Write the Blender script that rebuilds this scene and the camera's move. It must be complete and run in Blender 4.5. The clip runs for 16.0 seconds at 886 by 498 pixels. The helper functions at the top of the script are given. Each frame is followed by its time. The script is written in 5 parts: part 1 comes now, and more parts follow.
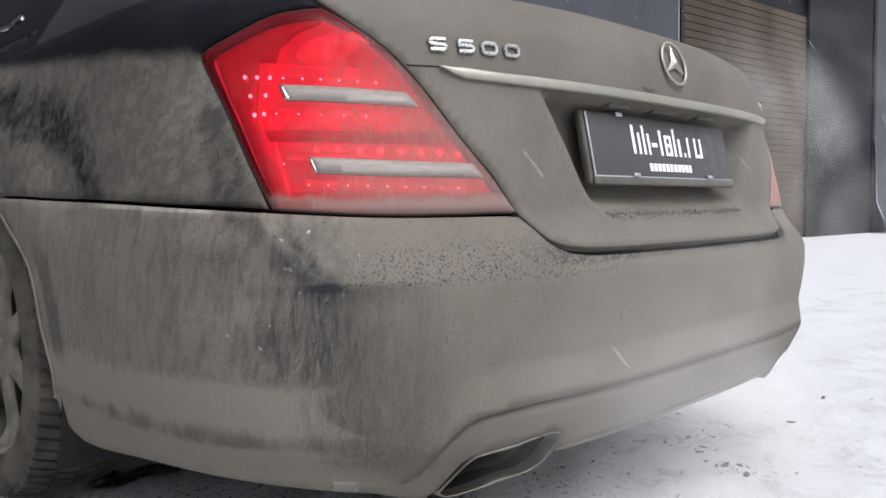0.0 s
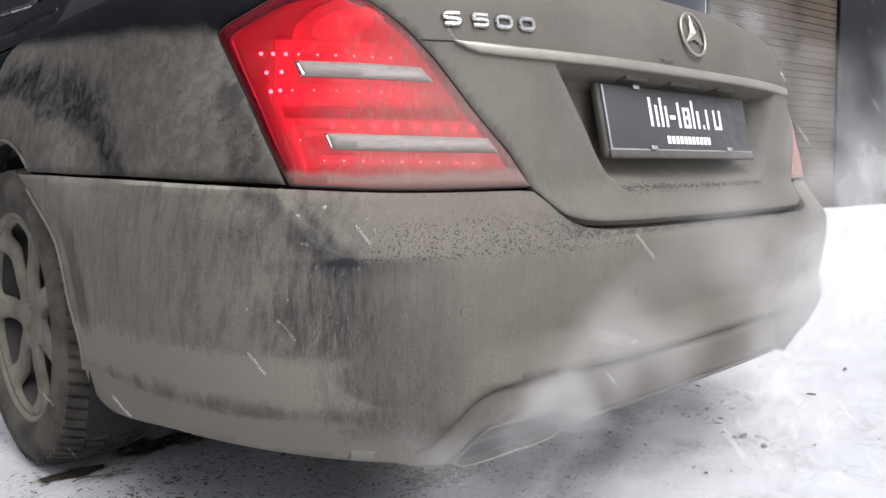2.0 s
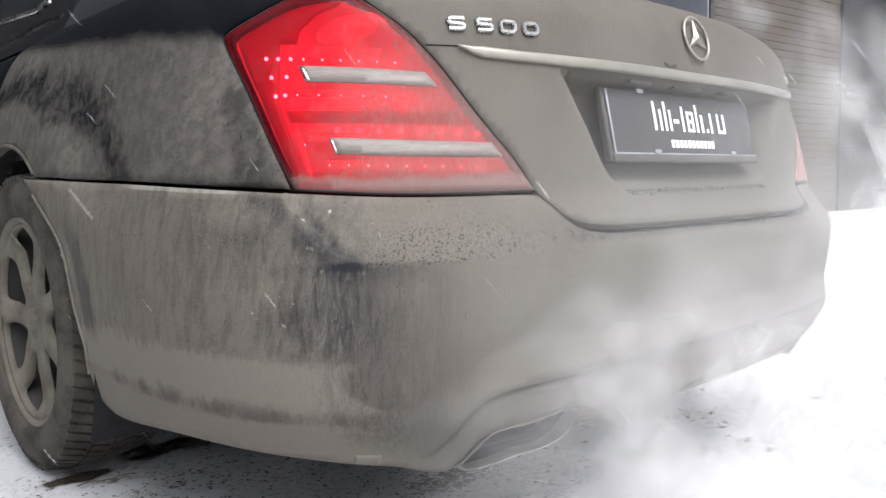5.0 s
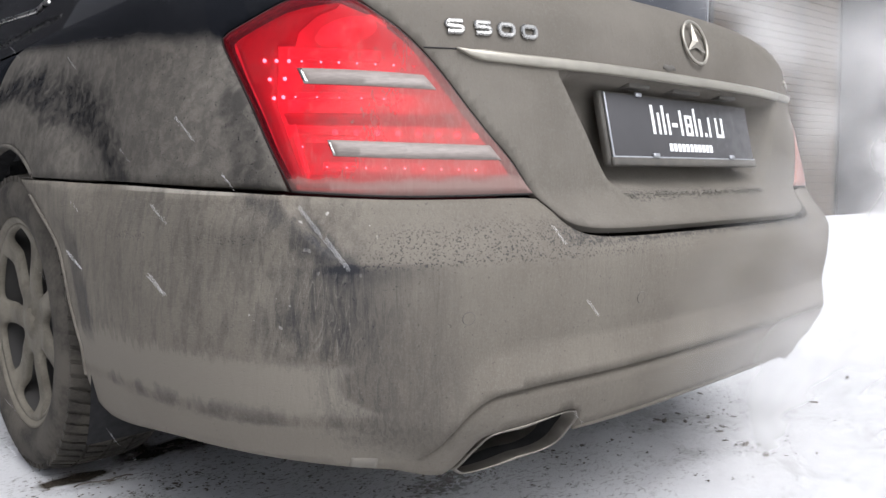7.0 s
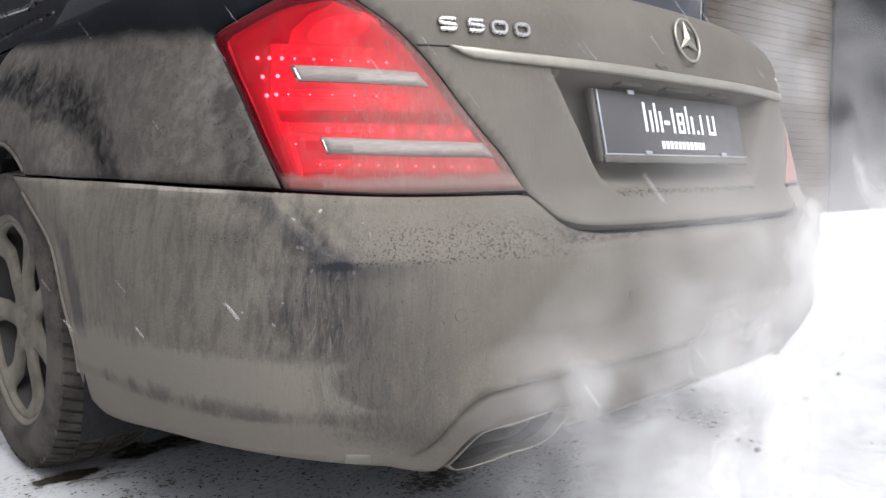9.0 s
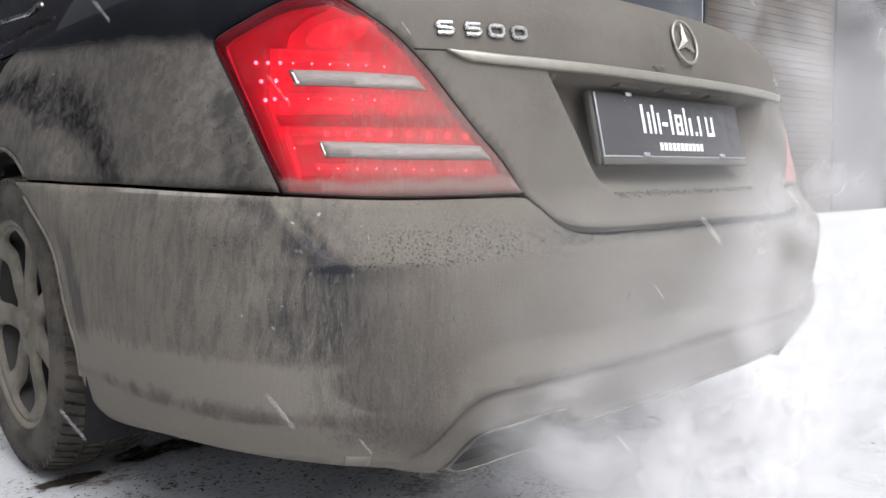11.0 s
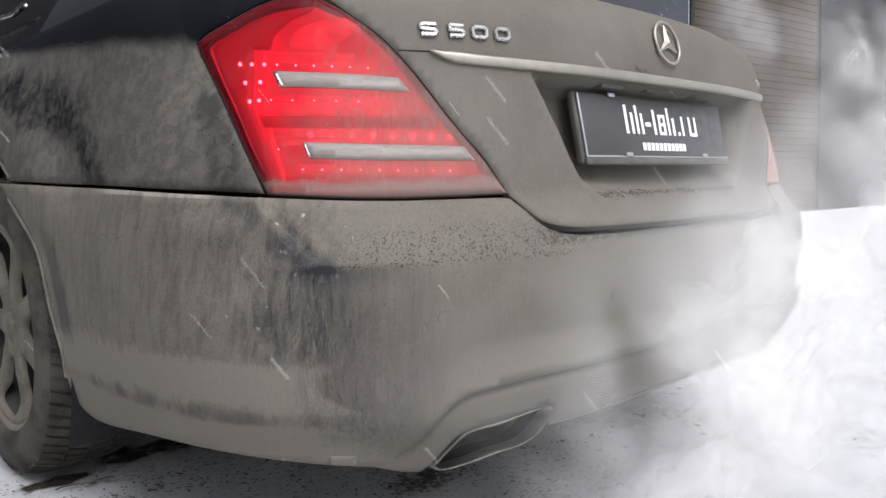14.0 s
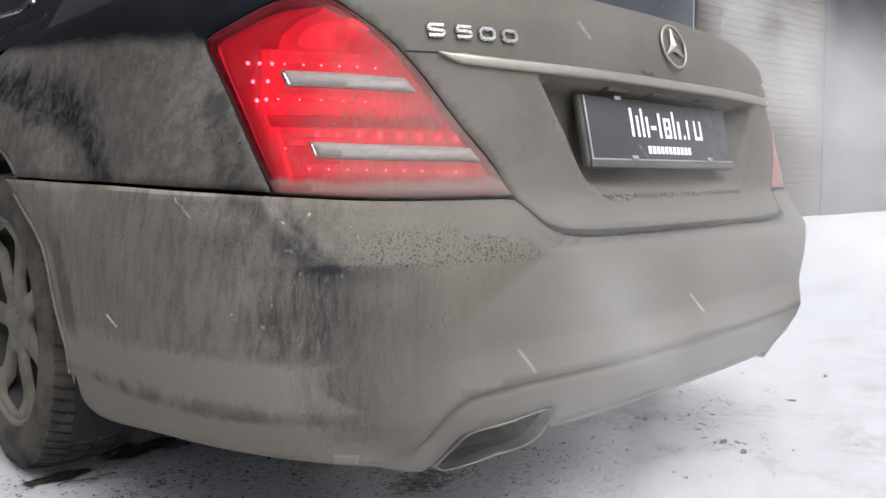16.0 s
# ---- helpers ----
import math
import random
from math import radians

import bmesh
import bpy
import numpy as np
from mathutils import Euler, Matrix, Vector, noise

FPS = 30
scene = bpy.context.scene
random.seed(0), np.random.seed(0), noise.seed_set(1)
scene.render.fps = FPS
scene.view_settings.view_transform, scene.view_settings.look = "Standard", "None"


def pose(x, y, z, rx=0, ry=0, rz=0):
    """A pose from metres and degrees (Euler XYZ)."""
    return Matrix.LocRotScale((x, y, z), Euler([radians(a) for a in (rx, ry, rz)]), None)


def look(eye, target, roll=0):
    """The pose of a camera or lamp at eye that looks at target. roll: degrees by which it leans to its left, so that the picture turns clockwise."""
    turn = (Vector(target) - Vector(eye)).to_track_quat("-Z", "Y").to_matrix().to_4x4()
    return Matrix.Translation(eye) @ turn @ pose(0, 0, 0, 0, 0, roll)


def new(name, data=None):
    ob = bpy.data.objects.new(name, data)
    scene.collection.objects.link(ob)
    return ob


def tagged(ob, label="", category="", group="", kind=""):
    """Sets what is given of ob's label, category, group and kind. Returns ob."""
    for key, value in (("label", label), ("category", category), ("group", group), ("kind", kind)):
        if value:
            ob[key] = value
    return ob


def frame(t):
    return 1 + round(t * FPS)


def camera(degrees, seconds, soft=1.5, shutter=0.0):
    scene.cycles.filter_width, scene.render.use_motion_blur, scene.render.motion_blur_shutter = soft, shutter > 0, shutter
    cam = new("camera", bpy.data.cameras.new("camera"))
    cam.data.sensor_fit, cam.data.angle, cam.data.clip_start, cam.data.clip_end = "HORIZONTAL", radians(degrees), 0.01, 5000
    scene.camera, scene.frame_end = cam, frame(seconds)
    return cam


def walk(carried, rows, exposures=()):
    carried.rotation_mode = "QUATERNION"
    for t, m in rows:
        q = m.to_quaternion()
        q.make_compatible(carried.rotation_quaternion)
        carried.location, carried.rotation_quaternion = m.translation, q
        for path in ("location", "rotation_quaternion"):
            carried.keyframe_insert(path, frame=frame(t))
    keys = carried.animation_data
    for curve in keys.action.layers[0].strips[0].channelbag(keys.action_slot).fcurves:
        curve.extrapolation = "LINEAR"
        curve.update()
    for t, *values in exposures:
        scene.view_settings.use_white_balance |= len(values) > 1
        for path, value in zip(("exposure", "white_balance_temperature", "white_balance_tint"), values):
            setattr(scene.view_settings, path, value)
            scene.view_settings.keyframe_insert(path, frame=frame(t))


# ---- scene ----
# ---- the lens and its way ----
FOV = 58.96
PATH = [
    (0, (-1.409, -0.733, 0.637), (0.004, 0.678, 0.524), -0.6),
    (0.5, (-1.407, -0.738, 0.64), (-0.012, 0.687, 0.491), -0.5),
    (1, (-1.404, -0.741, 0.638), (-0.024, 0.698, 0.478), -0.7),
    (1.5, (-1.406, -0.745, 0.641), (-0.034, 0.699, 0.467), -0.8),
    (2, (-1.408, -0.75, 0.642), (-0.042, 0.7, 0.457), -0.9),
    (2.5, (-1.41, -0.75, 0.641), (-0.042, 0.698, 0.456), -0.8),
    (3, (-1.41, -0.749, 0.642), (-0.043, 0.699, 0.46), -0.9),
    (3.5, (-1.412, -0.75, 0.643), (-0.048, 0.702, 0.463), -1.1),
    (4, (-1.411, -0.75, 0.641), (-0.05, 0.705, 0.465), -1.2),
    (6.5, (-1.412, -0.75, 0.644), (-0.049, 0.704, 0.473), -0.7),
    (7, (-1.409, -0.751, 0.643), (-0.046, 0.703, 0.474), -0.7),
    (7.5, (-1.408, -0.752, 0.639), (-0.042, 0.699, 0.475), -0.8),
    (8, (-1.408, -0.752, 0.642), (-0.04, 0.697, 0.473), -0.8),
    (8.5, (-1.41, -0.753, 0.644), (-0.039, 0.694, 0.471), -0.8),
    (9, (-1.41, -0.754, 0.643), (-0.036, 0.689, 0.467), -0.7),
    (11.5, (-1.408, -0.765, 0.646), (-0.04, 0.684, 0.475), -1.1),
    (12, (-1.406, -0.767, 0.648), (-0.035, 0.68, 0.475), -1.2),
    (12.5, (-1.405, -0.771, 0.648), (-0.031, 0.672, 0.479), -1.3),
    (13, (-1.41, -0.774, 0.648), (-0.029, 0.664, 0.484), -1.1),
    (13.5, (-1.411, -0.773, 0.648), (-0.024, 0.659, 0.482), -1.0),
    (14, (-1.409, -0.774, 0.646), (-0.021, 0.655, 0.473), -1.2),
    (14.5, (-1.41, -0.774, 0.648), (-0.024, 0.657, 0.469), -1.3),
    (15, (-1.41, -0.773, 0.645), (-0.03, 0.663, 0.467), -1.4),
    (15.5, (-1.41, -0.773, 0.649), (-0.031, 0.664, 0.472), -1.0),
    (16, (-1.414, -0.772, 0.647), (-0.029, 0.66, 0.475), -0.5),
]


# the film camera opens up a little and closes again
EXPOSURES = [(t, ev, 6220, 12) for t, ev in ((0.0, .80), (1.0, .90), (3.0, 1.0), (4.0, 1.06), (6.5, 1.06), (8.0, 1.04), (9.0, 1.03), (11.5, .90), (13.5, .86), (16.0, .84))]
cam = camera(FOV, 16.0, soft=1.5, shutter=0.5)
walk(cam, [(float(t), look(eye, target, roll)) for t, eye, target, roll in PATH], exposures=EXPOSURES)

# ---- light: overcast winter day ----
scene.cycles.transparent_max_bounces = 24
world = bpy.data.worlds.new("overcast")
scene.world = world
world.use_nodes = True
wn, wl = world.node_tree.nodes, world.node_tree.links
sky = wn.new("ShaderNodeTexSky")
sky.sky_type, sky.sun_disc = "NISHITA", False
sky.sun_elevation, sky.sun_rotation = radians(50), radians(188)
sky.air_density, sky.dust_density, sky.ozone_density = 1.0, 2.0, 1.0
pale = wn.new("ShaderNodeHueSaturation")
pale.inputs["Saturation"].default_value = 0.18
wl.new(sky.outputs[0], pale.inputs["Color"])
wl.new(pale.outputs[0], wn["Background"].inputs[0])
wn["Background"].inputs[1].default_value = 0.105
sun = new("sun", bpy.data.lights.new("sun", "SUN"))
sun.data.energy, sun.data.angle, sun.data.color = 2.0, radians(55), (1.0, 0.98, 0.96)
sun.matrix_world = look((-1.5, -11, 30), (0, 0, 12))


# ---- materials ----
class Shade:
    """A node material with short calls for its nodes."""

    def __init__(self, name, rough=0.6, metal=0.0):
        self.mat = bpy.data.materials.new(name)
        self.mat.use_nodes = True
        self.n, self.l = self.mat.node_tree.nodes, self.mat.node_tree.links
        self.out = self.n["Material Output"]
        self.bsdf = self.n["Principled BSDF"]
        self.bsdf.inputs["Roughness"].default_value = rough
        self.bsdf.inputs["Metallic"].default_value = metal
        self.tc = self.n.new("ShaderNodeTexCoord")

    def put(self, slot, value):
        sock = self.bsdf.inputs[slot] if isinstance(slot, str) else slot
        if hasattr(value, "is_linked"):
            self.l.new(value, sock)
        elif hasattr(value, "__len__") and len(value) == 3 and sock.type == "RGBA":
            sock.default_value = (*value, 1)
        else:
            sock.default_value = value
        return self

    def coords(self, scale=(1, 1, 1), shift=(0, 0, 0), turn=(0, 0, 0), base=None):
        m = self.n.new("ShaderNodeMapping")
        self.l.new(base or self.tc.outputs["Object"], m.inputs[0])
        m.inputs["Scale"].default_value, m.inputs["Location"].default_value = scale, shift
        m.inputs["Rotation"].default_value = turn
        return m.outputs[0]

    def noise(self, scale, detail=4.0, rough=0.55, vec=None, distort=0.0):
        t = self.n.new("ShaderNodeTexNoise")
        self.l.new(vec or self.tc.outputs["Object"], t.inputs["Vector"])
        for k, v in (("Scale", scale), ("Detail", detail), ("Roughness", rough), ("Distortion", distort)):
            t.inputs[k].default_value = v
        return t.outputs["Fac"]

    def cells(self, scale, vec=None, feature="F1"):
        t = self.n.new("ShaderNodeTexVoronoi")
        t.feature = feature
        self.l.new(vec or self.tc.outputs["Object"], t.inputs["Vector"])
        t.inputs["Scale"].default_value = scale
        return t.outputs["Distance"]

    def ramp(self, value, lo, hi, a=0.0, b=1.0):
        t = self.n.new("ShaderNodeMapRange")
        t.interpolation_type = "SMOOTHSTEP"
        self.put(t.inputs[0], value)
        for i, v in enumerate((lo, hi, a, b)):
            t.inputs[i + 1].default_value = v
        return t.outputs[0]

    def math(self, op, a, b=0.0):
        t = self.n.new("ShaderNodeMath")
        t.operation = op
        self.put(t.inputs[0], a)
        self.put(t.inputs[1], b)
        return t.outputs[0]

    def mix(self, fac, a, b):
        t = self.n.new("ShaderNodeMix")
        t.data_type = "RGBA"
        self.put(t.inputs[0], fac)
        self.put(t.inputs[6], a)
        self.put(t.inputs[7], b)
        return t.outputs[2]

    def axis(self, k):
        t = self.n.new("ShaderNodeSeparateXYZ")
        self.l.new(self.tc.outputs["Object"], t.inputs[0])
        return t.outputs[k]

    def bump(self, height, strength=0.3, distance=0.002):
        t = self.n.new("ShaderNodeBump")
        self.put(t.inputs["Height"], height)
        t.inputs["Strength"].default_value, t.inputs["Distance"].default_value = strength, distance
        self.l.new(t.outputs[0], self.bsdf.inputs["Normal"])
        return self


def plain(name, color, rough=0.6, metal=0.0, spread=0.25, scale=30.0, bump=0.15, spec=0.5):
    """A simple surface with grain at two scales."""
    s = Shade(name, rough, metal)
    fine, broad = s.noise(scale, 6), s.noise(scale / 9, 3)
    f = s.math("ADD", s.math("MULTIPLY", fine, 0.5), s.math("MULTIPLY", broad, 0.5))
    dark = tuple(c * (1 - spread) for c in color)
    light = tuple(min(c * (1 + spread), 1) for c in color)
    s.put("Base Color", s.mix(s.ramp(f, 0.3, 0.7), dark, light))
    s.put("Roughness", s.ramp(fine, 0.3, 0.7, max(rough - 0.08, 0.02), min(rough + 0.08, 1)))
    s.put("Specular IOR Level", spec)
    s.bump(fine, bump)
    return s.mat


def road_film(name, cover_low, cover_high, streaks=0.5, wake=None, specks=None, mottle=0.10, cloud=1.0, drops=0.35):
    """Black paint under a film of dried grey road dirt: streaked, spattered and wiped in places."""
    s = Shade(name)
    z, x, y = s.axis(2), s.axis(0), s.axis(1)
    broad = s.noise(3.2, 4, 0.55)
    patch = s.noise(11.0, 5, 0.6, distort=0.6)
    runs = s.noise(1.0, 5, 0.6, vec=s.coords((24, 24, 6.0)), distort=1.4)
    drips = s.noise(1.0, 4, 0.6, vec=s.coords((85, 85, 13)), distort=1.0)
    grain = s.noise(46.0, 4, 0.6, distort=0.5)
    fine = s.noise(230.0, 5, 0.7)
    f = s.math("ADD", s.math("MULTIPLY", s.ramp(broad, 0.3, 0.7), 0.34 * cloud), s.math("MULTIPLY", s.ramp(patch, 0.3, 0.7), 0.18))
    f = s.math("ADD", f, s.math("MULTIPLY", s.ramp(runs, 0.34, 0.66), 0.24 * streaks))
    f = s.math("ADD", f, s.math("MULTIPLY", s.ramp(drips, 0.35, 0.65), 0.13 * streaks))
    f = s.math("ADD", f, s.math("MULTIPLY", s.ramp(grain, 0.35, 0.65), mottle))
    f = s.math("ADD", f, s.math("MULTIPLY", fine, 0.14))
    cover = s.ramp(f, 0.16, 0.88, cover_low, cover_high)
    if wake:
        edge = s.math("ADD", z, s.math("MULTIPLY", s.math("SUBTRACT", patch, 0.5), 0.03))
        edge = s.math("ADD", edge, s.math("MULTIPLY", s.math("SUBTRACT", y, 0.4), wake[2]))
        cover = s.math("MULTIPLY", cover, s.ramp(edge, wake[0], wake[1], 1.0, 0.02))
        dy, dz = s.math("SUBTRACT", y, 1.176), s.math("SUBTRACT", z, 0.337)
        r = s.math("SQRT", s.math("ADD", s.math("MULTIPLY", dy, dy), s.math("MULTIPLY", dz, dz)))
        r = s.math("ADD", r, s.math("MULTIPLY", s.math("SUBTRACT", patch, 0.5), 0.10))
        r = s.math("SUBTRACT", r, s.ramp(y, 0.98, 0.58, 0.0, 0.15))
        lee = s.math("MULTIPLY", s.ramp(r, 0.475, 0.51), s.ramp(r, 0.59, 0.535))
        cover = s.math("SUBTRACT", cover, s.math("MULTIPLY", lee, 0.42))
        # wiped strip beside the lamp
        by = s.math("ADD", y, s.math("MULTIPLY", s.math("SUBTRACT", z, 0.64), -0.40))
        by = s.math("ADD", by, s.math("MULTIPLY", s.math("SUBTRACT", patch, 0.5), 0.05))
        cover = s.math("SUBTRACT", cover, s.math("MULTIPLY", s.math("MULTIPLY", s.ramp(by, 0.215, 0.235), s.ramp(by, 0.285, 0.265)), 0.20))
    tone = s.mix(s.ramp(s.noise(5.0, 3), 0.3, 0.7), (0.128, 0.115, 0.097), (0.153, 0.138, 0.118))
    tone = s.mix(s.ramp(fine, 0.45, 0.8), tone, (0.155, 0.146, 0.129))
    if specks:
        lo, hi, size = specks
        spots = s.ramp(s.noise(size, 2, 0.5, vec=s.coords((1, 1, 1.0)), distort=0.4), 0.56, 0.60)
        area = s.math("MULTIPLY", s.ramp(z, lo - 0.015, lo), s.ramp(z, hi + 0.01, hi))
        area = s.math("MULTIPLY", area, s.ramp(s.noise(7.0, 2), 0.28, 0.5))
        area = s.math("MULTIPLY", area, s.ramp(s.math("ABSOLUTE", x), 0.28, 0.22))
        cover = s.math("SUBTRACT", cover, s.math("MULTIPLY", s.math("MULTIPLY", spots, area), 0.55))
    # stray splashes all over
    splash = s.ramp(s.noise(190.0, 1, 0.5), 0.70, 0.74)
    cover = s.math("SUBTRACT", cover, s.math("MULTIPLY", splash, drops))
    cover = s.math("MINIMUM", s.math("MAXIMUM", cover, 0.0), 1.0)
    s.put("Base Color", s.mix(cover, (0.008, 0.0088, 0.011), tone))
    s.put("Roughness", s.ramp(cover, 0.02, 0.30, 0.22, 0.86))
    s.put("Specular IOR Level", s.ramp(cover, 0.05, 0.6, 0.02, 0.15))
    s.bump(s.math("ADD", cover, s.math("ADD", s.math("MULTIPLY", fine, 0.5), s.math("MULTIPLY", drips, 0.8))), 0.6, 0.0016)
    return s.mat


def bumper_film():
    """The bumper's dirt: even on the tail, smeared in runs on the flank, wiped along the ridge and the wheel arch."""
    s = Shade("dirty_bumper_paint")
    x, y, z = s.axis(0), s.axis(1), s.axis(2)

    def times(*v):
        r = v[0]
        for k in v[1:]:
            r = s.math("MULTIPLY", r, k)
        return r

    def plus(*v):
        r = v[0]
        for k in v[1:]:
            r = s.math("ADD", r, k)
        return r

    def off(v, c=0.5, k=1.0):
        return s.math("MULTIPLY", s.math("SUBTRACT", v, c), k)
    lean = s.coords((1, 1, 1), turn=(radians(-14), 0, 0))
    patch = s.noise(11.0, 5, 0.6, distort=0.6)
    smear = s.noise(1.0, 5, 0.66, vec=s.coords((62, 62, 17), base=lean), distort=0.35)
    drips = s.noise(1.0, 4, 0.6, vec=s.coords((120, 120, 11)), distort=0.8)
    wide = s.noise(1.0, 3, 0.5, vec=s.coords((16, 16, 3.5)), distort=0.5)
    grain = s.noise(60.0, 5, 0.65, distort=0.4)
    fine = s.noise(260.0, 5, 0.7)
    wet = s.noise(34.0, 4, 0.6)
    flank = s.ramp(plus(y, off(wide, 0.5, 0.05)), 0.07, 0.17)
    tail = s.math("SUBTRACT", 1.0, flank)
    cover = plus(s.ramp(flank, 0.0, 1.0, 0.86, 0.98), off(patch, 0.5, 0.14), off(grain, 0.5, s.ramp(flank, 0.0, 1.0, 0.16, 0.32)), off(fine, 0.5, s.ramp(flank, 0.0, 1.0, 0.20, 0.36)))
    cover = plus(cover, times(tail, off(drips, 0.5, 0.16)))
    # smears on the flank, heavier toward the corner
    toward = s.ramp(y, 0.62, 0.22, 0.65, 1.0)
    above = s.ramp(plus(z, off(drips, 0.5, 0.05)), 0.37, 0.41)
    cover = s.math("SUBTRACT", cover, times(flank, above, toward, s.ramp(smear, 0.58, 0.36), 0.26))
    cover = s.math("SUBTRACT", cover, times(flank, above, s.ramp(wide, 0.56, 0.40), 0.10))
    # wiped, nearly clean patches: beside the seam, in the middle of the corner, along the ridge
    for cy, cz, ry, rz, amount in ((.145, .490, .075, .085, .20), (.195, .435, .040, .055, .18), (.225, .575, .022, .060, .12), (.150, .600, .022, .045, .06), (.50, .60, .05, .03, .10)):
        ey, ez = s.math("DIVIDE", s.math("SUBTRACT", y, cy), ry), s.math("DIVIDE", s.math("SUBTRACT", z, cz), rz)
        d = plus(s.math("SQRT", plus(times(ey, ey), times(ez, ez))), off(smear, 0.5, 0.9))
        cover = s.math("SUBTRACT", cover, times(s.ramp(d, 1.15, 0.55), s.ramp(x, 0.0, -0.2), amount))
    # the ridge that runs from the lamp down to the shelf: dark on its outer side
    d = plus(times(s.math("SUBTRACT", y, 0.132), 0.685), times(s.math("SUBTRACT", z, 0.56), -0.728), off(wet, 0.5, 0.010))
    along = times(s.ramp(z, 0.515, 0.53), s.ramp(z, 0.632, 0.620), s.ramp(x, -0.60, -0.70))
    cover = s.math("SUBTRACT", cover, times(s.ramp(d, -0.006, 0.006), s.ramp(d, 0.045, 0.012), along, 0.38))
    under = times(s.ramp(plus(z, off(drips, 0.5, 0.02)), 0.492, 0.521), s.ramp(z, 0.535, 0.529), s.ramp(y, 0.03, 0.055), s.ramp(y, 0.15, 0.11))
    cover = s.math("SUBTRACT", cover, times(under, 0.17))
    # vertical runs down the corner
    corner = times(s.ramp(plus(y, off(wide, 0.5, 0.10), off(drips, 0.5, 0.03)), 0.0, 0.12), s.ramp(plus(y, off(drips, 0.5, 0.04)), 0.20, 0.12), s.ramp(plus(z, off(patch, 0.5, 0.08)), 0.22, 0.29), s.ramp(z, 0.535, 0.523))
    cover = s.math("SUBTRACT", cover, times(corner, plus(0.26, times(s.ramp(drips, 0.56, 0.42), 0.16))))
    # thin crossing scratches of dried splash
    vein = s.math("ABSOLUTE", off(s.noise(1.0, 2, 0.5, vec=s.coords((58, 58, 10), turn=(radians(9), 0, 0), base=lean), distort=0.7)))
    hair = times(0.6, s.ramp(vein, 0.020, 0.004), s.ramp(patch, 0.40, 0.56), s.ramp(y, 0.09, 0.12), s.ramp(y, 0.25, 0.19), s.ramp(z, 0.38, 0.42), s.ramp(z, 0.57, 0.52))
    cover = plus(cover, times(hair, 0.25))
    # pale spray dried along the lower flank, its upper edge hung with runs, its end round
    edge = plus(z, off(smear, 0.5, 0.05), off(drips, 0.5, s.ramp(y, 0.25, 0.5, 0.02, 0.09)), off(wide, 0.5, 0.03))
    end = plus(y, off(wet, 0.5, 0.012), times(off(z, 0.355), off(z, 0.355), 22.0))
    strip = times(s.ramp(edge, 0.398, 0.384), s.ramp(end, 0.128, 0.142), s.ramp(plus(z, off(wet, 0.5, 0.02)), 0.304, 0.320))
    foot = times(s.ramp(plus(z, off(wet, 0.5, 0.03)), 0.300, 0.286), flank)
    cover = plus(cover, times(strip, 0.11), times(foot, 0.08))
    smudge = times(s.ramp(plus(z, off(patch, 0.5, 0.05)), 0.335, 0.312), s.ramp(plus(z, off(patch, 0.5, 0.04)), 0.288, 0.300), s.ramp(s.noise(1.0, 3, 0.5, vec=s.coords((17, 17, 9))), 0.46, 0.60), flank)
    cover = s.math("SUBTRACT", cover, times(smudge, s.ramp(y, 0.12, 0.2), 0.42))
    # wiped streak along the wheel arch
    dy, dz = s.math("SUBTRACT", y, 1.176), s.math("SUBTRACT", z, 0.337)
    r = plus(s.math("SQRT", plus(times(dy, dy), times(dz, dz))), off(smear, 0.5, 0.05))
    lee = times(s.ramp(r, 0.415, 0.435), s.ramp(r, 0.505, 0.465), s.ramp(plus(z, off(patch, 0.5, 0.1)), 0.34, 0.40), s.ramp(z, 0.62, 0.50))
    cover = s.math("SUBTRACT", cover, times(lee, 0.50))
    # meltwater spots on the shelf, and a thin row of them along the flank
    spots = s.ramp(s.noise(290.0, 2, 0.5, distort=0.4), 0.565, 0.60)
    area = times(s.ramp(z, 0.520, 0.532), s.ramp(plus(z, off(patch, 0.5, 0.05)), 0.600, 0.565), s.ramp(y, 0.13, 0.07), s.ramp(plus(s.math("ABSOLUTE", x), off(patch, 0.5, 0.2)), 0.10, 0.45, 0.35, 1.0))
    row = times(s.ramp(z, 0.555, 0.561), s.ramp(z, 0.577, 0.569), s.ramp(y, 0.16, 0.25), s.ramp(y, 0.64, 0.55), s.ramp(patch, 0.42, 0.55))
    cover = s.math("SUBTRACT", cover, times(spots, plus(area, times(row, 0.9)), 0.52))
    ledge = times(s.ramp(z, 0.540, 0.549), s.ramp(plus(s.math("ABSOLUTE", x), off(patch, 0.5, 0.15)), 0.47, 0.38), s.ramp(s.noise(120.0, 4, 0.7), 0.44, 0.58))
    cover = s.math("SUBTRACT", cover, times(ledge, 0.55))
    splash = s.ramp(s.noise(190.0, 1, 0.5), 0.71, 0.75)
    cover = s.math("SUBTRACT", cover, times(splash, 0.25))
    cover = s.math("MINIMUM", s.math("MAXIMUM", cover, 0.05), 1.0)
    tone = s.mix(s.ramp(s.noise(5.0, 3), 0.3, 0.7), (0.138, 0.122, 0.101), (0.164, 0.147, 0.122))
    tone = s.mix(s.ramp(fine, 0.45, 0.8), tone, (0.166, 0.154, 0.134))
    tone = s.mix(plus(times(strip, 0.9), times(foot, 0.5)), tone, (0.184, 0.167, 0.141))
    tone = s.mix(times(hair, 0.8), tone, (0.20, 0.187, 0.163))
    chip = times(s.ramp(s.noise(75.0, 1, 0.5), 0.735, 0.75), s.ramp(y, 0.09, 0.11), s.ramp(y, 0.30, 0.22), s.ramp(z, 0.40, 0.44))
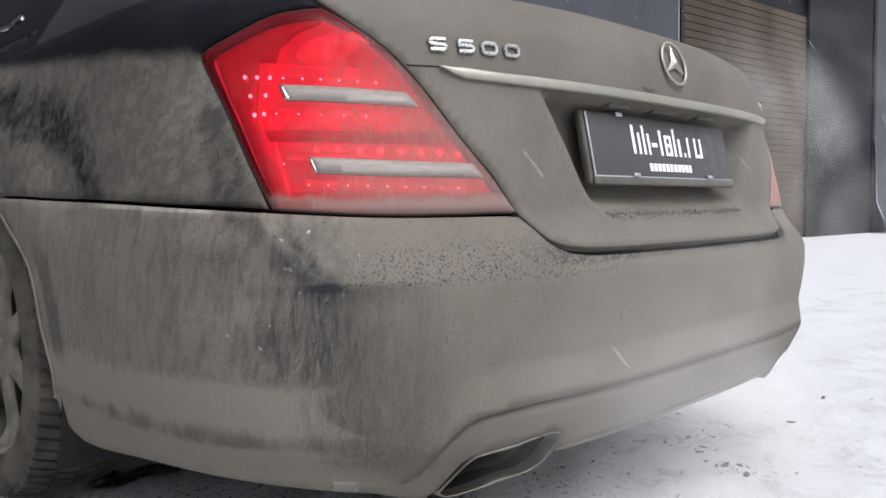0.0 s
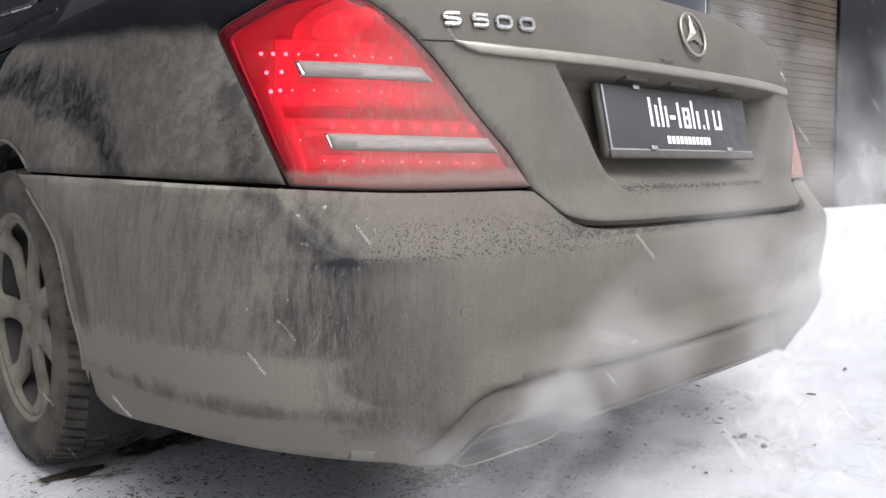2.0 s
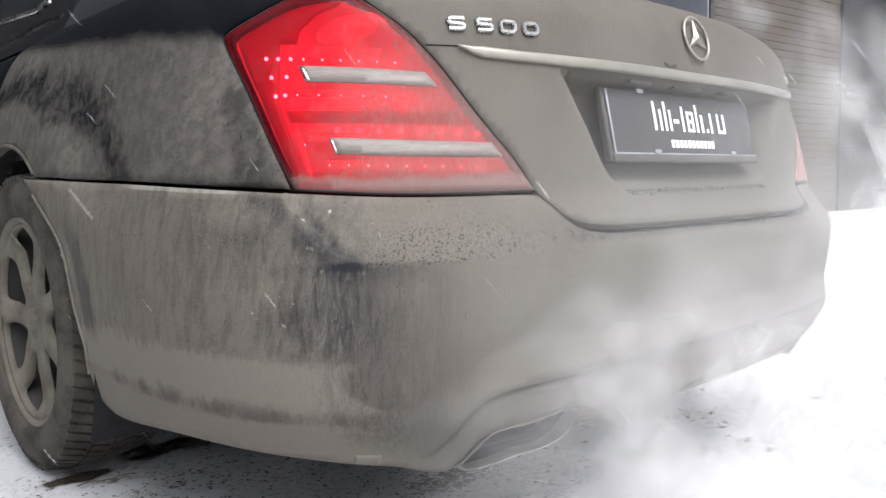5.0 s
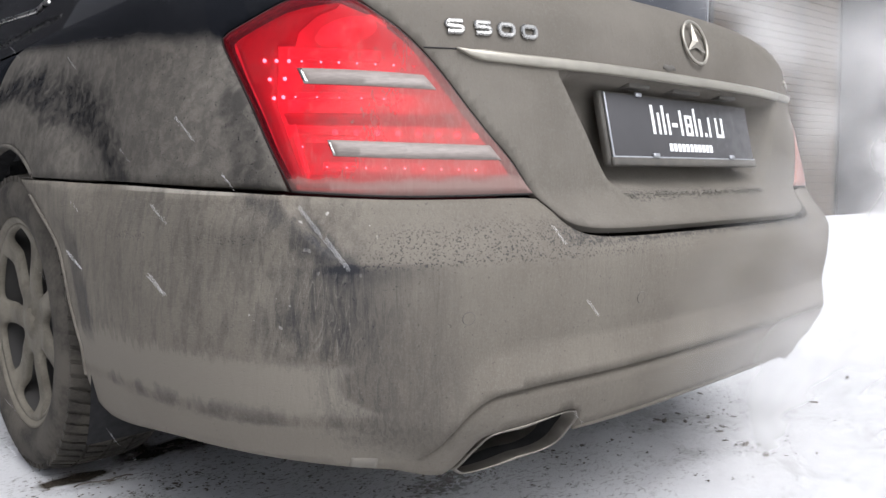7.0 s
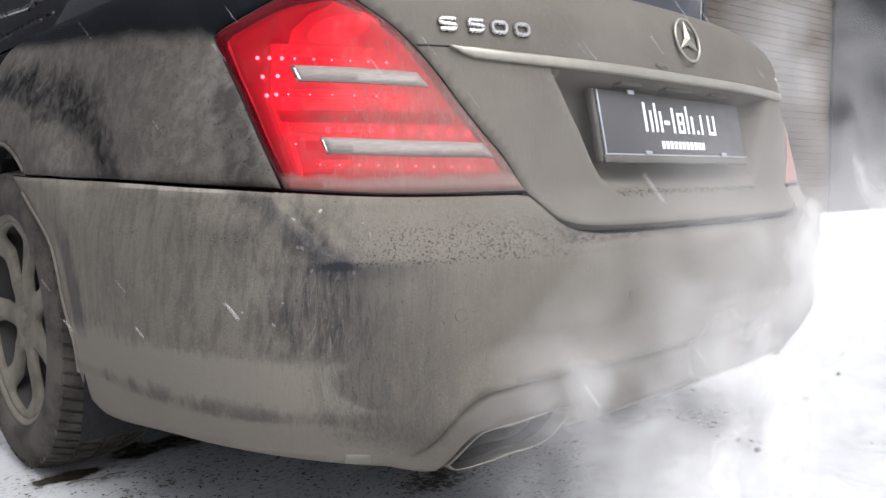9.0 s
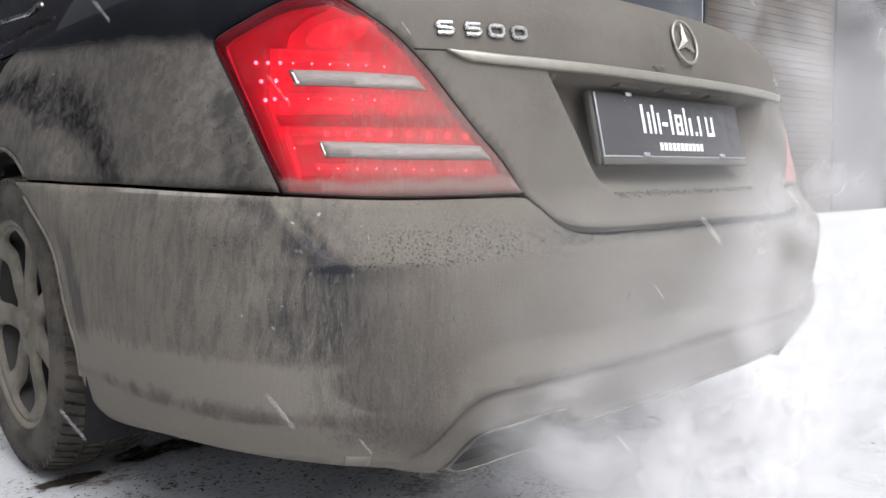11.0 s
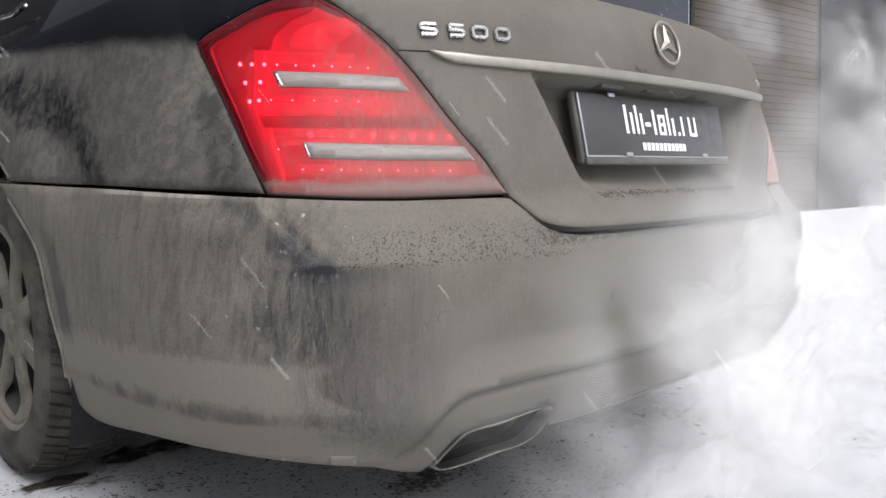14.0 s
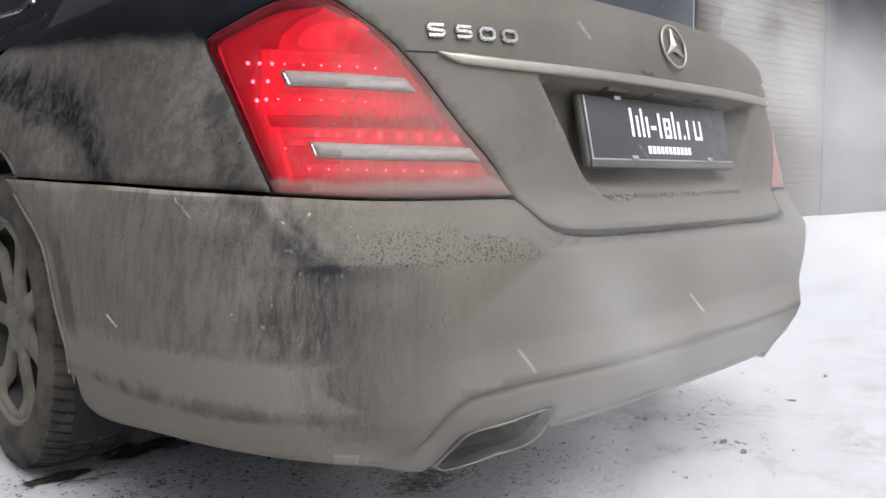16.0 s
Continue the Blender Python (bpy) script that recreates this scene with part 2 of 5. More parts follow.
    tone = s.mix(chip, tone, (0.38, 0.36, 0.33))
    # light caught by the turned-in top edge, painted as a paler line
    brim_glint = plus(z, times(s.math("SUBTRACT", 0.54, y), 0.034))
    brim_glint = times(s.ramp(brim_glint, 0.6365, 0.6385), s.ramp(y, 0.22, 0.28), s.ramp(plus(y, off(wet, 0.5, 0.08)), 0.58, 0.50))
    tone = s.mix(times(brim_glint, 0.9), tone, (0.27, 0.25, 0.215))
    s.put("Base Color", s.mix(cover, (0.016, 0.0175, 0.022), tone))
    s.put("Roughness", s.ramp(cover, 0.05, 0.5, 0.35, 0.88))
    s.put("Specular IOR Level", s.ramp(cover, 0.05, 0.7, 0.10, 0.15))
    s.bump(plus(cover, times(fine, 0.5), times(drips, 0.5), times(smear, flank, 0.8)), 0.6, 0.0018)
    return s.mat


M = {}
M["bumper"] = bumper_film()
M["quarter"] = road_film("dirty_quarter_paint", 0.46, 0.92, 0.22, wake=(0.850, 0.886, -0.10), mottle=0.26, cloud=0.35)
M["lid"] = road_film("dirty_lid_paint", 0.84, 1.04, 0.25, specks=(0.612, 0.624, 230.0), cloud=0.6, drops=0.10)
M["door"] = road_film("dirty_door_paint", 0.05, 0.5, 0.3, wake=(0.55, 0.75, 0.0))
M["gap"] = plain("black_gap", (0.006, 0.006, 0.007), 0.85, 0, 0.2, 60, 0.1)
M["rubber"] = plain("black_rubber", (0.020, 0.019, 0.018), 0.75, 0, 0.3, 80, 0.2)
M["glass"] = plain("dark_glass", (0.008, 0.008, 0.009), 0.12, 0, 0.05, 20, 0.0, 0.12)
M["chrome"] = plain("dusty_chrome", (0.56, 0.55, 0.53), 0.30, 1.0, 0.12, 60, 0.1)
M["badge"] = plain("bright_badge_chrome", (0.36, 0.355, 0.34), 0.28, 1.0, 0.08, 90, 0.05)
M["strip"] = plain("dusty_trim_chrome", (0.33, 0.31, 0.265), 0.42, 0.7, 0.14, 40, 0.1)
M["plate"] = plain("black_plate_paint", (0.046, 0.044, 0.046), 0.42, 0, 0.15, 40, 0.05)
M["print"] = plain("white_print", (0.85, 0.85, 0.85), 0.5, 0, 0.04, 40, 0.0)
M["holder"] = plain("dusty_black_plastic", (0.075, 0.069, 0.059), 0.7, 0, 0.35, 50, 0.2)
M["film"] = plain("dust_ridge", (0.125, 0.118, 0.102), 0.9, 0, 0.2, 90, 0.3)
M["tip"] = plain("sooty_steel_tip", (0.155, 0.142, 0.122), 0.40, 0.7, 0.3, 50, 0.15)
M["soot"] = plain("exhaust_soot", (0.008, 0.008, 0.008), 0.9, 0, 0.2, 60, 0.2)


def tyre_mat():
    s = Shade("dusty_tyre", 0.9)
    s.put("Specular IOR Level", 0.2)
    f = s.noise(9.0, 5)
    g = s.noise(120.0, 4)
    s.put("Base Color", s.mix(s.ramp(s.math("ADD", f, s.math("MULTIPLY", g, 0.25)), 0.34, 0.78), (0.016, 0.015, 0.014), (0.078, 0.070, 0.059)))
    return s.bump(g, 0.4, 0.001).mat


def rim_mat():
    s = Shade("dusty_alloy", 0.7)
    s.put("Specular IOR Level", 0.2)
    f = s.noise(14.0, 5)
    g = s.noise(160.0, 4)
    s.put("Base Color", s.mix(s.ramp(s.math("ADD", f, s.math("MULTIPLY", g, 0.3)), 0.4, 0.85), (0.090, 0.080, 0.064), (0.160, 0.145, 0.117)))
    return s.bump(g, 0.25, 0.001).mat


# near-black rim barrel: the shade inside the wheel, put into its colour
M["barrel_shade"] = plain("barrel_shade", (0.030, 0.028, 0.026), 0.8, 0, 0.4, 30, 0.2)
M["tyre"], M["rim"] = tyre_mat(), rim_mat()


def snow_mat():
    """Trodden snow: white, with grey slush and brown grit where wheels and feet have been."""
    s = Shade("trodden_snow", 0.75)
    x, y = s.axis(0), s.axis(1)
    wide = s.noise(0.9, 5, 0.6)
    mid = s.noise(4.5, 6, 0.62, distort=0.5)
    fine = s.noise(38.0, 5, 0.65)
    # slush lies under the car and in a track behind it, darkened for the car's shade too
    under = s.math("MULTIPLY", s.ramp(s.math("ABSOLUTE", x), 1.10, 0.70), s.ramp(y, 0.0, 0.7))
    f = s.math("ADD", s.math("MULTIPLY", mid, 0.55), s.math("MULTIPLY", fine, 0.30))
    f = s.math("ADD", f, s.math("MULTIPLY", wide, 0.25))
    f = s.math("ADD", f, s.math("MULTIPLY", under, 0.02))
    # wet puddles by the wheel, the larger also painting shade under the car, trodden slush in front of them and off the
    # far corner
    for cx, cy, rx, ry, amount in ((-.86, 1.06, .085, .040, .40), (-.60, 1.11, .20, .07, .34), (-.60, .80, .40, .16, .03), (-.28, .45, .13, .05, .10), (.45, .20, .40, .16, .08), (.40, .42, .30, .12, .10)):
        ex, ey = s.math("DIVIDE", s.math("SUBTRACT", x, cx), rx), s.math("DIVIDE", s.math("SUBTRACT", y, cy), ry)
        d = s.math("SQRT", s.math("ADD", s.math("MULTIPLY", ex, ex), s.math("MULTIPLY", ey, ey)))
        d = s.math("ADD", d, s.math("MULTIPLY", s.math("SUBTRACT", s.noise(14.0, 4, 0.6), 0.5), 1.6))
        f = s.math("ADD", f, s.math("MULTIPLY", s.ramp(d, 1.1, 0.55), amount))
    col = s.mix(s.ramp(f, 0.56, 0.74), (0.52, 0.522, 0.53), (0.36, 0.357, 0.353))
    # dark crumbs pressed into the slush, thinning out away from the car
    near = s.math("MULTIPLY", s.ramp(s.math("ABSOLUTE", s.math("SUBTRACT", x, 0.05)), 1.7, 0.55), s.ramp(y, -0.25, 0.25))
    crumb = s.ramp(s.noise(1.0, 4, 0.62, vec=s.coords((70, 120, 70)), distort=0.4), 0.55, 0.61)
    crumb = s.math("MULTIPLY", crumb, s.ramp(s.math("ADD", mid, s.math("MULTIPLY", near, 0.13)), 0.47, 0.61))
    crumb = s.math("MULTIPLY", crumb, s.math("MULTIPLY", s.ramp(near, 0.0, 1.0, 0.30, 1.0), s.ramp(x, -0.3, 0.25, 1.0, 0.45)))
    col = s.mix(s.math("MULTIPLY", crumb, 0.72), col, (0.115, 0.103, 0.088))
    print_x, print_y = s.math("DIVIDE", s.math("ADD", x, 0.29), 0.085), s.math("DIVIDE", s.math("SUBTRACT", y, 0.455), 0.06)
    foot = s.math("SQRT", s.math("ADD", s.math("MULTIPLY", print_x, print_x), s.math("MULTIPLY", print_y, print_y)))
    foot = s.math("MULTIPLY", s.ramp(foot, 1.1, 0.6), s.ramp(s.noise(1.0, 3, 0.5, vec=s.coords((75, 75, 75))), 0.46, 0.54))
    col = s.mix(s.math("MULTIPLY", foot, 0.8), col, (0.06, 0.052, 0.044))
    col = s.mix(s.ramp(f, 0.75, 0.88), col, (0.055, 0.046, 0.036))
    s.put("Base Color", col)
    s.put("Roughness", s.ramp(f, 0.6, 0.95, 0.8, 0.25))
    return s.bump(s.math("ADD", s.math("MULTIPLY", mid, 0.8), s.math("MULTIPLY", fine, 0.4)), 0.55, 0.02).mat


M["snow"] = snow_mat()
M["grit"] = plain("brown_grit", (0.085, 0.070, 0.055), 0.8, 0, 0.4, 60, 0.4)
M["slat"] = plain("brown_shutter_paint", (0.056, 0.043, 0.031), 0.75, 0.0, 0.40, 3.0, 0.15, 0.15)
M["cladding"] = plain("black_steel_cladding", (0.013, 0.0135, 0.016), 0.7, 0.0, 0.35, 2.0, 0.1, 0.15)
M["cladding_grey"] = plain("grey_steel_cladding", (0.050, 0.053, 0.062), 0.6, 0.0, 0.25, 2.0, 0.1, 0.2)
M["edge"] = plain("bare_steel_edge", (0.45, 0.46, 0.48), 0.4, 0.8, 0.15, 20, 0.1)


# ---- building helpers ----
def part(name, bm, material, parent=None, label="", smooth=True):
    me = bpy.data.meshes.new(name)
    bm.normal_update()
    bm.to_mesh(me)
    bm.free()
    for p in me.polygons:
        p.use_smooth = smooth
    me.materials.append(material)
    ob = new(name, me)
    ob.parent = parent
    return tagged(ob, label) if label else ob


def thing(name, label, category, at=(0, 0, 0), group="", kind=""):
    ob = new(name)
    ob.location = at
    ob.empty_display_size = 0.1
    return tagged(ob, label, category, group, kind)


def box(bm, lo, hi, bevel=0.0):
    made = bmesh.ops.create_cube(bm, size=1.0)["verts"]
    for v in made:
        v.co = Vector([l + (c + 0.5) * (h - l) for l, h, c in zip(lo, hi, v.co)])
    if bevel:
        edges = {e for v in made for e in v.link_edges}
        bmesh.ops.bevel(bm, geom=list(edges), offset=bevel, segments=2, affect="EDGES", profile=0.5)
    return bm


def sweep(bm, points, radius, sides=8, closed=False):
    """A round bar along points."""
    rings = []
    n = len(points)
    for i, p in enumerate(points):
        p = Vector(p)
        a = Vector(points[(i - 1) % n]) if closed or i else p
        b = Vector(points[(i + 1) % n]) if closed or i < n - 1 else p
        d = (b - a).normalized()
        side = d.cross(Vector((0, 0, 1)))
        if side.length < 0.1:
            side = d.cross(Vector((1, 0, 0)))
        side.normalize()
        up = side.cross(d)
        rings.append([bm.verts.new(p + radius * (math.cos(k * math.tau / sides) * side + math.sin(k * math.tau / sides) * up)) for k in range(sides)])
    for i in range(n if closed else n - 1):
        a, b = rings[i], rings[(i + 1) % n]
        for k in range(sides):
            bm.faces.new((a[k], a[(k + 1) % sides], b[(k + 1) % sides], b[k]))
    if not closed:
        bm.faces.new(rings[0])
        bm.faces.new(rings[-1][::-1])
    return bm


def bisect_right(a, x):
    lo, hi = 0, len(a)
    while lo < hi:
        mid = (lo + hi) // 2
        if x < a[mid]:
            hi = mid
        else:
            lo = mid + 1
    return lo



def table(rows):
    xs = [r[0] for r in rows]
    def at(x, k):
        x = min(max(x, xs[0]), xs[-1])
        i = min(max(bisect_right(xs, x) - 1, 0), len(xs) - 2)
        def slope(j):
            if j == 0 or j == len(xs) - 1:
                a, b = (0, 1) if j == 0 else (-2, -1)
                return (rows[b][k] - rows[a][k]) / (xs[b] - xs[a])
            d0 = (rows[j][k] - rows[j-1][k]) / (xs[j] - xs[j-1])
            d1 = (rows[j+1][k] - rows[j][k]) / (xs[j+1] - xs[j])
            return 0 if d0 * d1 <= 0 else 2 * d0 * d1 / (d0 + d1)
        h = xs[i+1] - xs[i]
        t = (x - xs[i]) / h
        return ((2*t**3 - 3*t**2 + 1) * rows[i][k] + (t**3 - 2*t**2 + t) * h * slope(i)
                + (3*t**2 - 2*t**3) * rows[i+1][k] + (t**3 - t**2) * h * slope(i+1))
    return at
# height: rear line, half width, squareness of the plan
SECTION = table([
    (.18, .05, .870, 3.2), (.25, .00, .890, 3.3), (.30, -.020, .902, 3.5), (.34, -.030, .910, 3.5),
    (.38, -.036, .916, 3.5), (.44, -.046, .921, 3.5), (.50, -.052, .923, 3.5), (.529, -.0515, .923, 3.5),
    (.539, -.047, .923, 3.5), (.56, -.033, .922, 3.5), (.595, .0, .918, 3.6), (.63, .024, .912, 3.8), (.74, .030, .900, 3.4),
    (.84, .030, .880, 3.0), (.90, .038, .868, 3.0), (.94, .055, .855, 2.9), (.97, .085, .838, 2.7),
    (.99, .13, .812, 2.6), (1.005, .22, .775, 2.5), (1.02, .42, .70, 2.4)])
SIDE_Y = .75
N_REF, W_REF = 3.3, .91
REF = [(0.0, 0.0)]
_px, _py, _l = 0.0, 0.0, 0.0
for _i in range(1, 801):
    _a = math.pi / 2 * _i / 800
    _x, _y = W_REF * math.sin(_a) ** (2 / N_REF), SIDE_Y * (1 - max(math.cos(_a), 0) ** (2 / N_REF))
    _l += math.hypot(_x - _px, _y - _py)
    _px, _py = _x, _y
    REF.append((_l, _a))
REF_L = [r[0] for r in REF]
S1 = REF_L[-1]
def shell(s, z):
    """Bare body: s metres round from the rear centre line (left is negative), at height z."""
    yc, w, n = SECTION(z, 1), SECTION(z, 2), SECTION(z, 3)
    q, sg = abs(s), (-1 if s < 0 else 1)
    if q >= S1:
        return (sg * w, SIDE_Y + q - S1, z)
    i = max(1, bisect_right(REF_L, q))
    l0, a0 = REF[i-1]; l1, a1 = REF[min(i, 800)]
    a = a0 + (a1 - a0) * (q - l0) / max(l1 - l0, 1e-9)
    return (sg * w * math.sin(a) ** (2 / n), SIDE_Y - (SIDE_Y - yc) * max(math.cos(a), 0) ** (2 / n), z)


def smooth01(t):
    t = min(max(t, 0.0), 1.0)
    return t * t * (3 - 2 * t)


AXLE_Y, AXLE_Z, AXLE_X = 1.176, 0.337, 0.80
CREASE = table([(0, .348, 0), (.45, .346, 0), (.573, .338, 0), (.603, .327, 0), (.643, .292, 0), (.682, .254, 0), (.728, .216, 0), (.80, .155, 0)])


def outward(f, s, z):
    e = 0.003
    p0, p1 = Vector(f(s - e, z)), Vector(f(s + e, z))
    q0, q1 = Vector(f(s, z - e)), Vector(f(s, z + e))
    n = (p1 - p0).cross(q1 - q0)
    return n.normalized() if n.length else Vector((0, 0, 1))


def skin(s, z, lift=0.0):
    """The finished body surface: wheel arch flare and the bumper's crease over the bare shell."""
    p = Vector(shell(s, z))
    q = abs(s)
    out = lift
    if q > 1.0:
        r = math.hypot(p.y - AXLE_Y, p.z - AXLE_Z)
        out += 0.024 * smooth01((0.60 - r) / 0.13) * smooth01((z - 0.52) / 0.14)
    if z < 0.46 and q < 0.8:
        d = z - CREASE(q, 1)
        near = smooth01((0.735 - q) / 0.07)
        if d >= 0:
            out += 0.017 * min(max((0.058 - d) / 0.058, 0), 1) * near
        else:
            slot = smooth01(-d / 0.003) * smooth01((d + 0.0105) / 0.004)
            out += (0.017 - 0.006 * smooth01(-d / 0.004) - 0.015 * slot) * near
    if abs(out) > 1e-6:
        p = p + outward(shell, s, z) * out
    return p


RIDGE = table([(.50, .62, 0), (.530, .70, 0), (.534, .787, 0), (.541, .809, 0), (.579, .834, 0), (.626, .846, 0), (.66, .85, 0)])


def bumper_skin(s, z, lift=0.0):
    """The bumper stands proud beside the shelf that runs under lamps and lid."""
    p = skin(s, z, lift)
    q = abs(s)
    if z > .50 and q > .6:
        fill = (SECTION(z, 1) + .052) * smooth01((q - RIDGE(z, 1) + .005) / .010) * (1 - smooth01((q - .86) / .35)) * (1 - .62 * smooth01((z - .555) / .07))
        p = p + outward(shell, s, .52) * fill * .62
    return p


def curve(points, step=0.012, closed=False):
    """A smooth line through control points; a point given as (s, z, 1) is a sharp corner."""
    res, n = [], len(points)
    last = n if closed else n - 1
    for i in range(last):
        p1, p2 = points[i], points[(i + 1) % n]
        p0 = points[(i - 1) % n] if (closed or i) and len(p1) < 3 else p1
        p3 = points[(i + 2) % n] if (closed or i < n - 2) and len(p2) < 3 else p2
        d = math.hypot(p2[0] - p1[0], p2[1] - p1[1])
        k = max(1, int(math.ceil(d / step)))
        d01 = max(math.hypot(p1[0] - p0[0], p1[1] - p0[1]), 1e-6)
        d23 = max(math.hypot(p3[0] - p2[0], p3[1] - p2[1]), 1e-6)
        m1 = [((p2[a] - p0[a]) / (d01 + d if p0 is not p1 else d)) * d for a in (0, 1)]
        m2 = [((p3[a] - p1[a]) / (d23 + d if p3 is not p2 else d)) * d for a in (0, 1)]
        for j in range(k):
            t = j / k
            res.append(tuple((2*t**3 - 3*t**2 + 1) * p1[a] + (t**3 - 2*t**2 + t) * m1[a] + (3*t**2 - 2*t**3) * p2[a] + (t**3 - t**2) * m2[a] for a in (0, 1)))
    if not closed:
        res.append(tuple(points[-1][:2]))
    return res


def inside(poly, pts):
    x, y = pts[:, 0], pts[:, 1]
    res = np.zeros(len(pts), bool)
    n = len(poly)
    for i in range(n):
        (x1, y1), (x2, y2) = poly[i], poly[(i + 1) % n]
        if y1 != y2:
            res ^= ((y1 > y) != (y2 > y)) & (x < (x2 - x1) * (y - y1) / (y2 - y1) + x1)
    return res


def clearance(poly, pts):
    best = np.full(len(pts), 9.0)
    n = len(poly)
    for i in range(n):
        a, b = np.array(poly[i]), np.array(poly[(i + 1) % n])
        d = b - a
        t = np.clip(((pts - a) @ d) / max(d @ d, 1e-12), 0, 1)
        best = np.minimum(best, np.hypot(*(pts - a - t[:, None] * d).T))
    return best


def panel(name, outline, material, parent, label="", surface=skin, step=0.013, rim=0.014, lines=(), points=()):
    """A pressed panel: the outline on the body, filled with a fine net, its edges turned in."""
    from mathutils.geometry import delaunay_2d_cdt
    lo, hi = np.min(outline, 0), np.max(outline, 0)
    gx, gy = np.meshgrid(np.arange(lo[0], hi[0], step), np.arange(lo[1], hi[1], step))
    gx = gx + (np.arange(gx.shape[0]) % 2)[:, None] * step / 2
    pts = np.stack([gx.ravel(), gy.ravel()], 1)
    pts = pts[inside(outline, pts)]
    pts = pts[clearance(outline, pts) > step * 0.5]
    for l in lines:
        keep = np.full(len(pts), 9.0)
        for a, b in zip(l, l[1:]):
            a, b = np.array(a), np.array(b)
            d = b - a
            t = np.clip(((pts - a) @ d) / max(d @ d, 1e-12), 0, 1)
            keep = np.minimum(keep, np.hypot(*(pts - a - t[:, None] * d).T))
        pts = pts[keep > 0.005]
    co = [Vector(p) for p in outline] + [Vector(p) for p in pts]
    n = len(outline)
    edges = [(i, (i + 1) % n) for i in range(n)]
    for l in lines:
        k = len(co)
        co += [Vector(p) for p in l]
        edges += [(k + i, k + i + 1) for i in range(len(l) - 1)]
    vs, es, fs, *_ = delaunay_2d_cdt(co, edges, [], 1, 1e-6)
    bm = bmesh.new()
    made = [bm.verts.new(surface(v[0], v[1])) for v in vs]
    for f in fs:
        a, b, c = [vs[i] for i in f]
        if (b[0] - a[0]) * (c[1] - a[1]) - (b[1] - a[1]) * (c[0] - a[0]) < 0:
            f = f[::-1]
        bm.faces.new([made[i] for i in f])
    bm.normal_update()
    if rim:
        inward = {v: Vector(v.normal) for v in made}
        border = [e for e in bm.edges if len(e.link_faces) == 1]
        ring, deep = {}, {}
        for e in border:
            for v in e.verts:
                if v not in ring:
                    ring[v] = bm.verts.new(v.co - inward[v] * 0.003)
                    deep[v] = bm.verts.new(v.co - inward[v] * rim)
        for v in ring:
            v.co -= inward[v] * 0.0006
        for e in border:
            l = e.link_loops[0]
            a, b = l.vert, l.link_loop_next.vert
            bm.faces.new((b, a, ring[a], ring[b]))
            bm.faces.new((ring[b], ring[a], deep[a], deep[b]))
    return part(name, bm, material, parent, label)


def mirror(pts):
    return [(-p[0], *p[1:]) for p in pts][::-1]


# ---- setting ----
def ground():
    def ticks(lo, hi, a, b, fine):
        t = list(np.arange(a, b, fine))
        g, x = fine, b
        while x < hi:
            t.append(x)
            g *= 1.35
            x += g
        t.append(hi)
        g, x, left = fine, a, []
        while x > lo:
            g *= 1.35
            x -= g
            left.append(max(x, lo))
        return left[::-1] + t
    xs, ys = ticks(-150, 150, -2.0, 3.2, 0.028), ticks(-150, 150, -1.2, 2.6, 0.028)
    bm = bmesh.new()
    rows = []
    for y in ys:
        row = []
        for x in xs:
            h = 0.0
            if -3 < x < 9 and -3 < y < 6:
                h = 0.010 * noise.noise((x * 2.3, y * 2.3, 0)) + 0.007 * noise.noise((x * 7, y * 7, 3)) + 0.004 * noise.noise((x * 19, y * 19, 7))
                h -= 0.006
            row.append(bm.verts.new((x, y, h)))
        rows.append(row)
    for a, b in zip(rows, rows[1:]):
        for i in range(len(xs) - 1):
            bm.faces.new((a[i], a[i + 1], b[i + 1], b[i]))
    return tagged(part("ground", bm, M["snow"]), "trodden white snow with slush and brown grit", "snow", kind="structure")


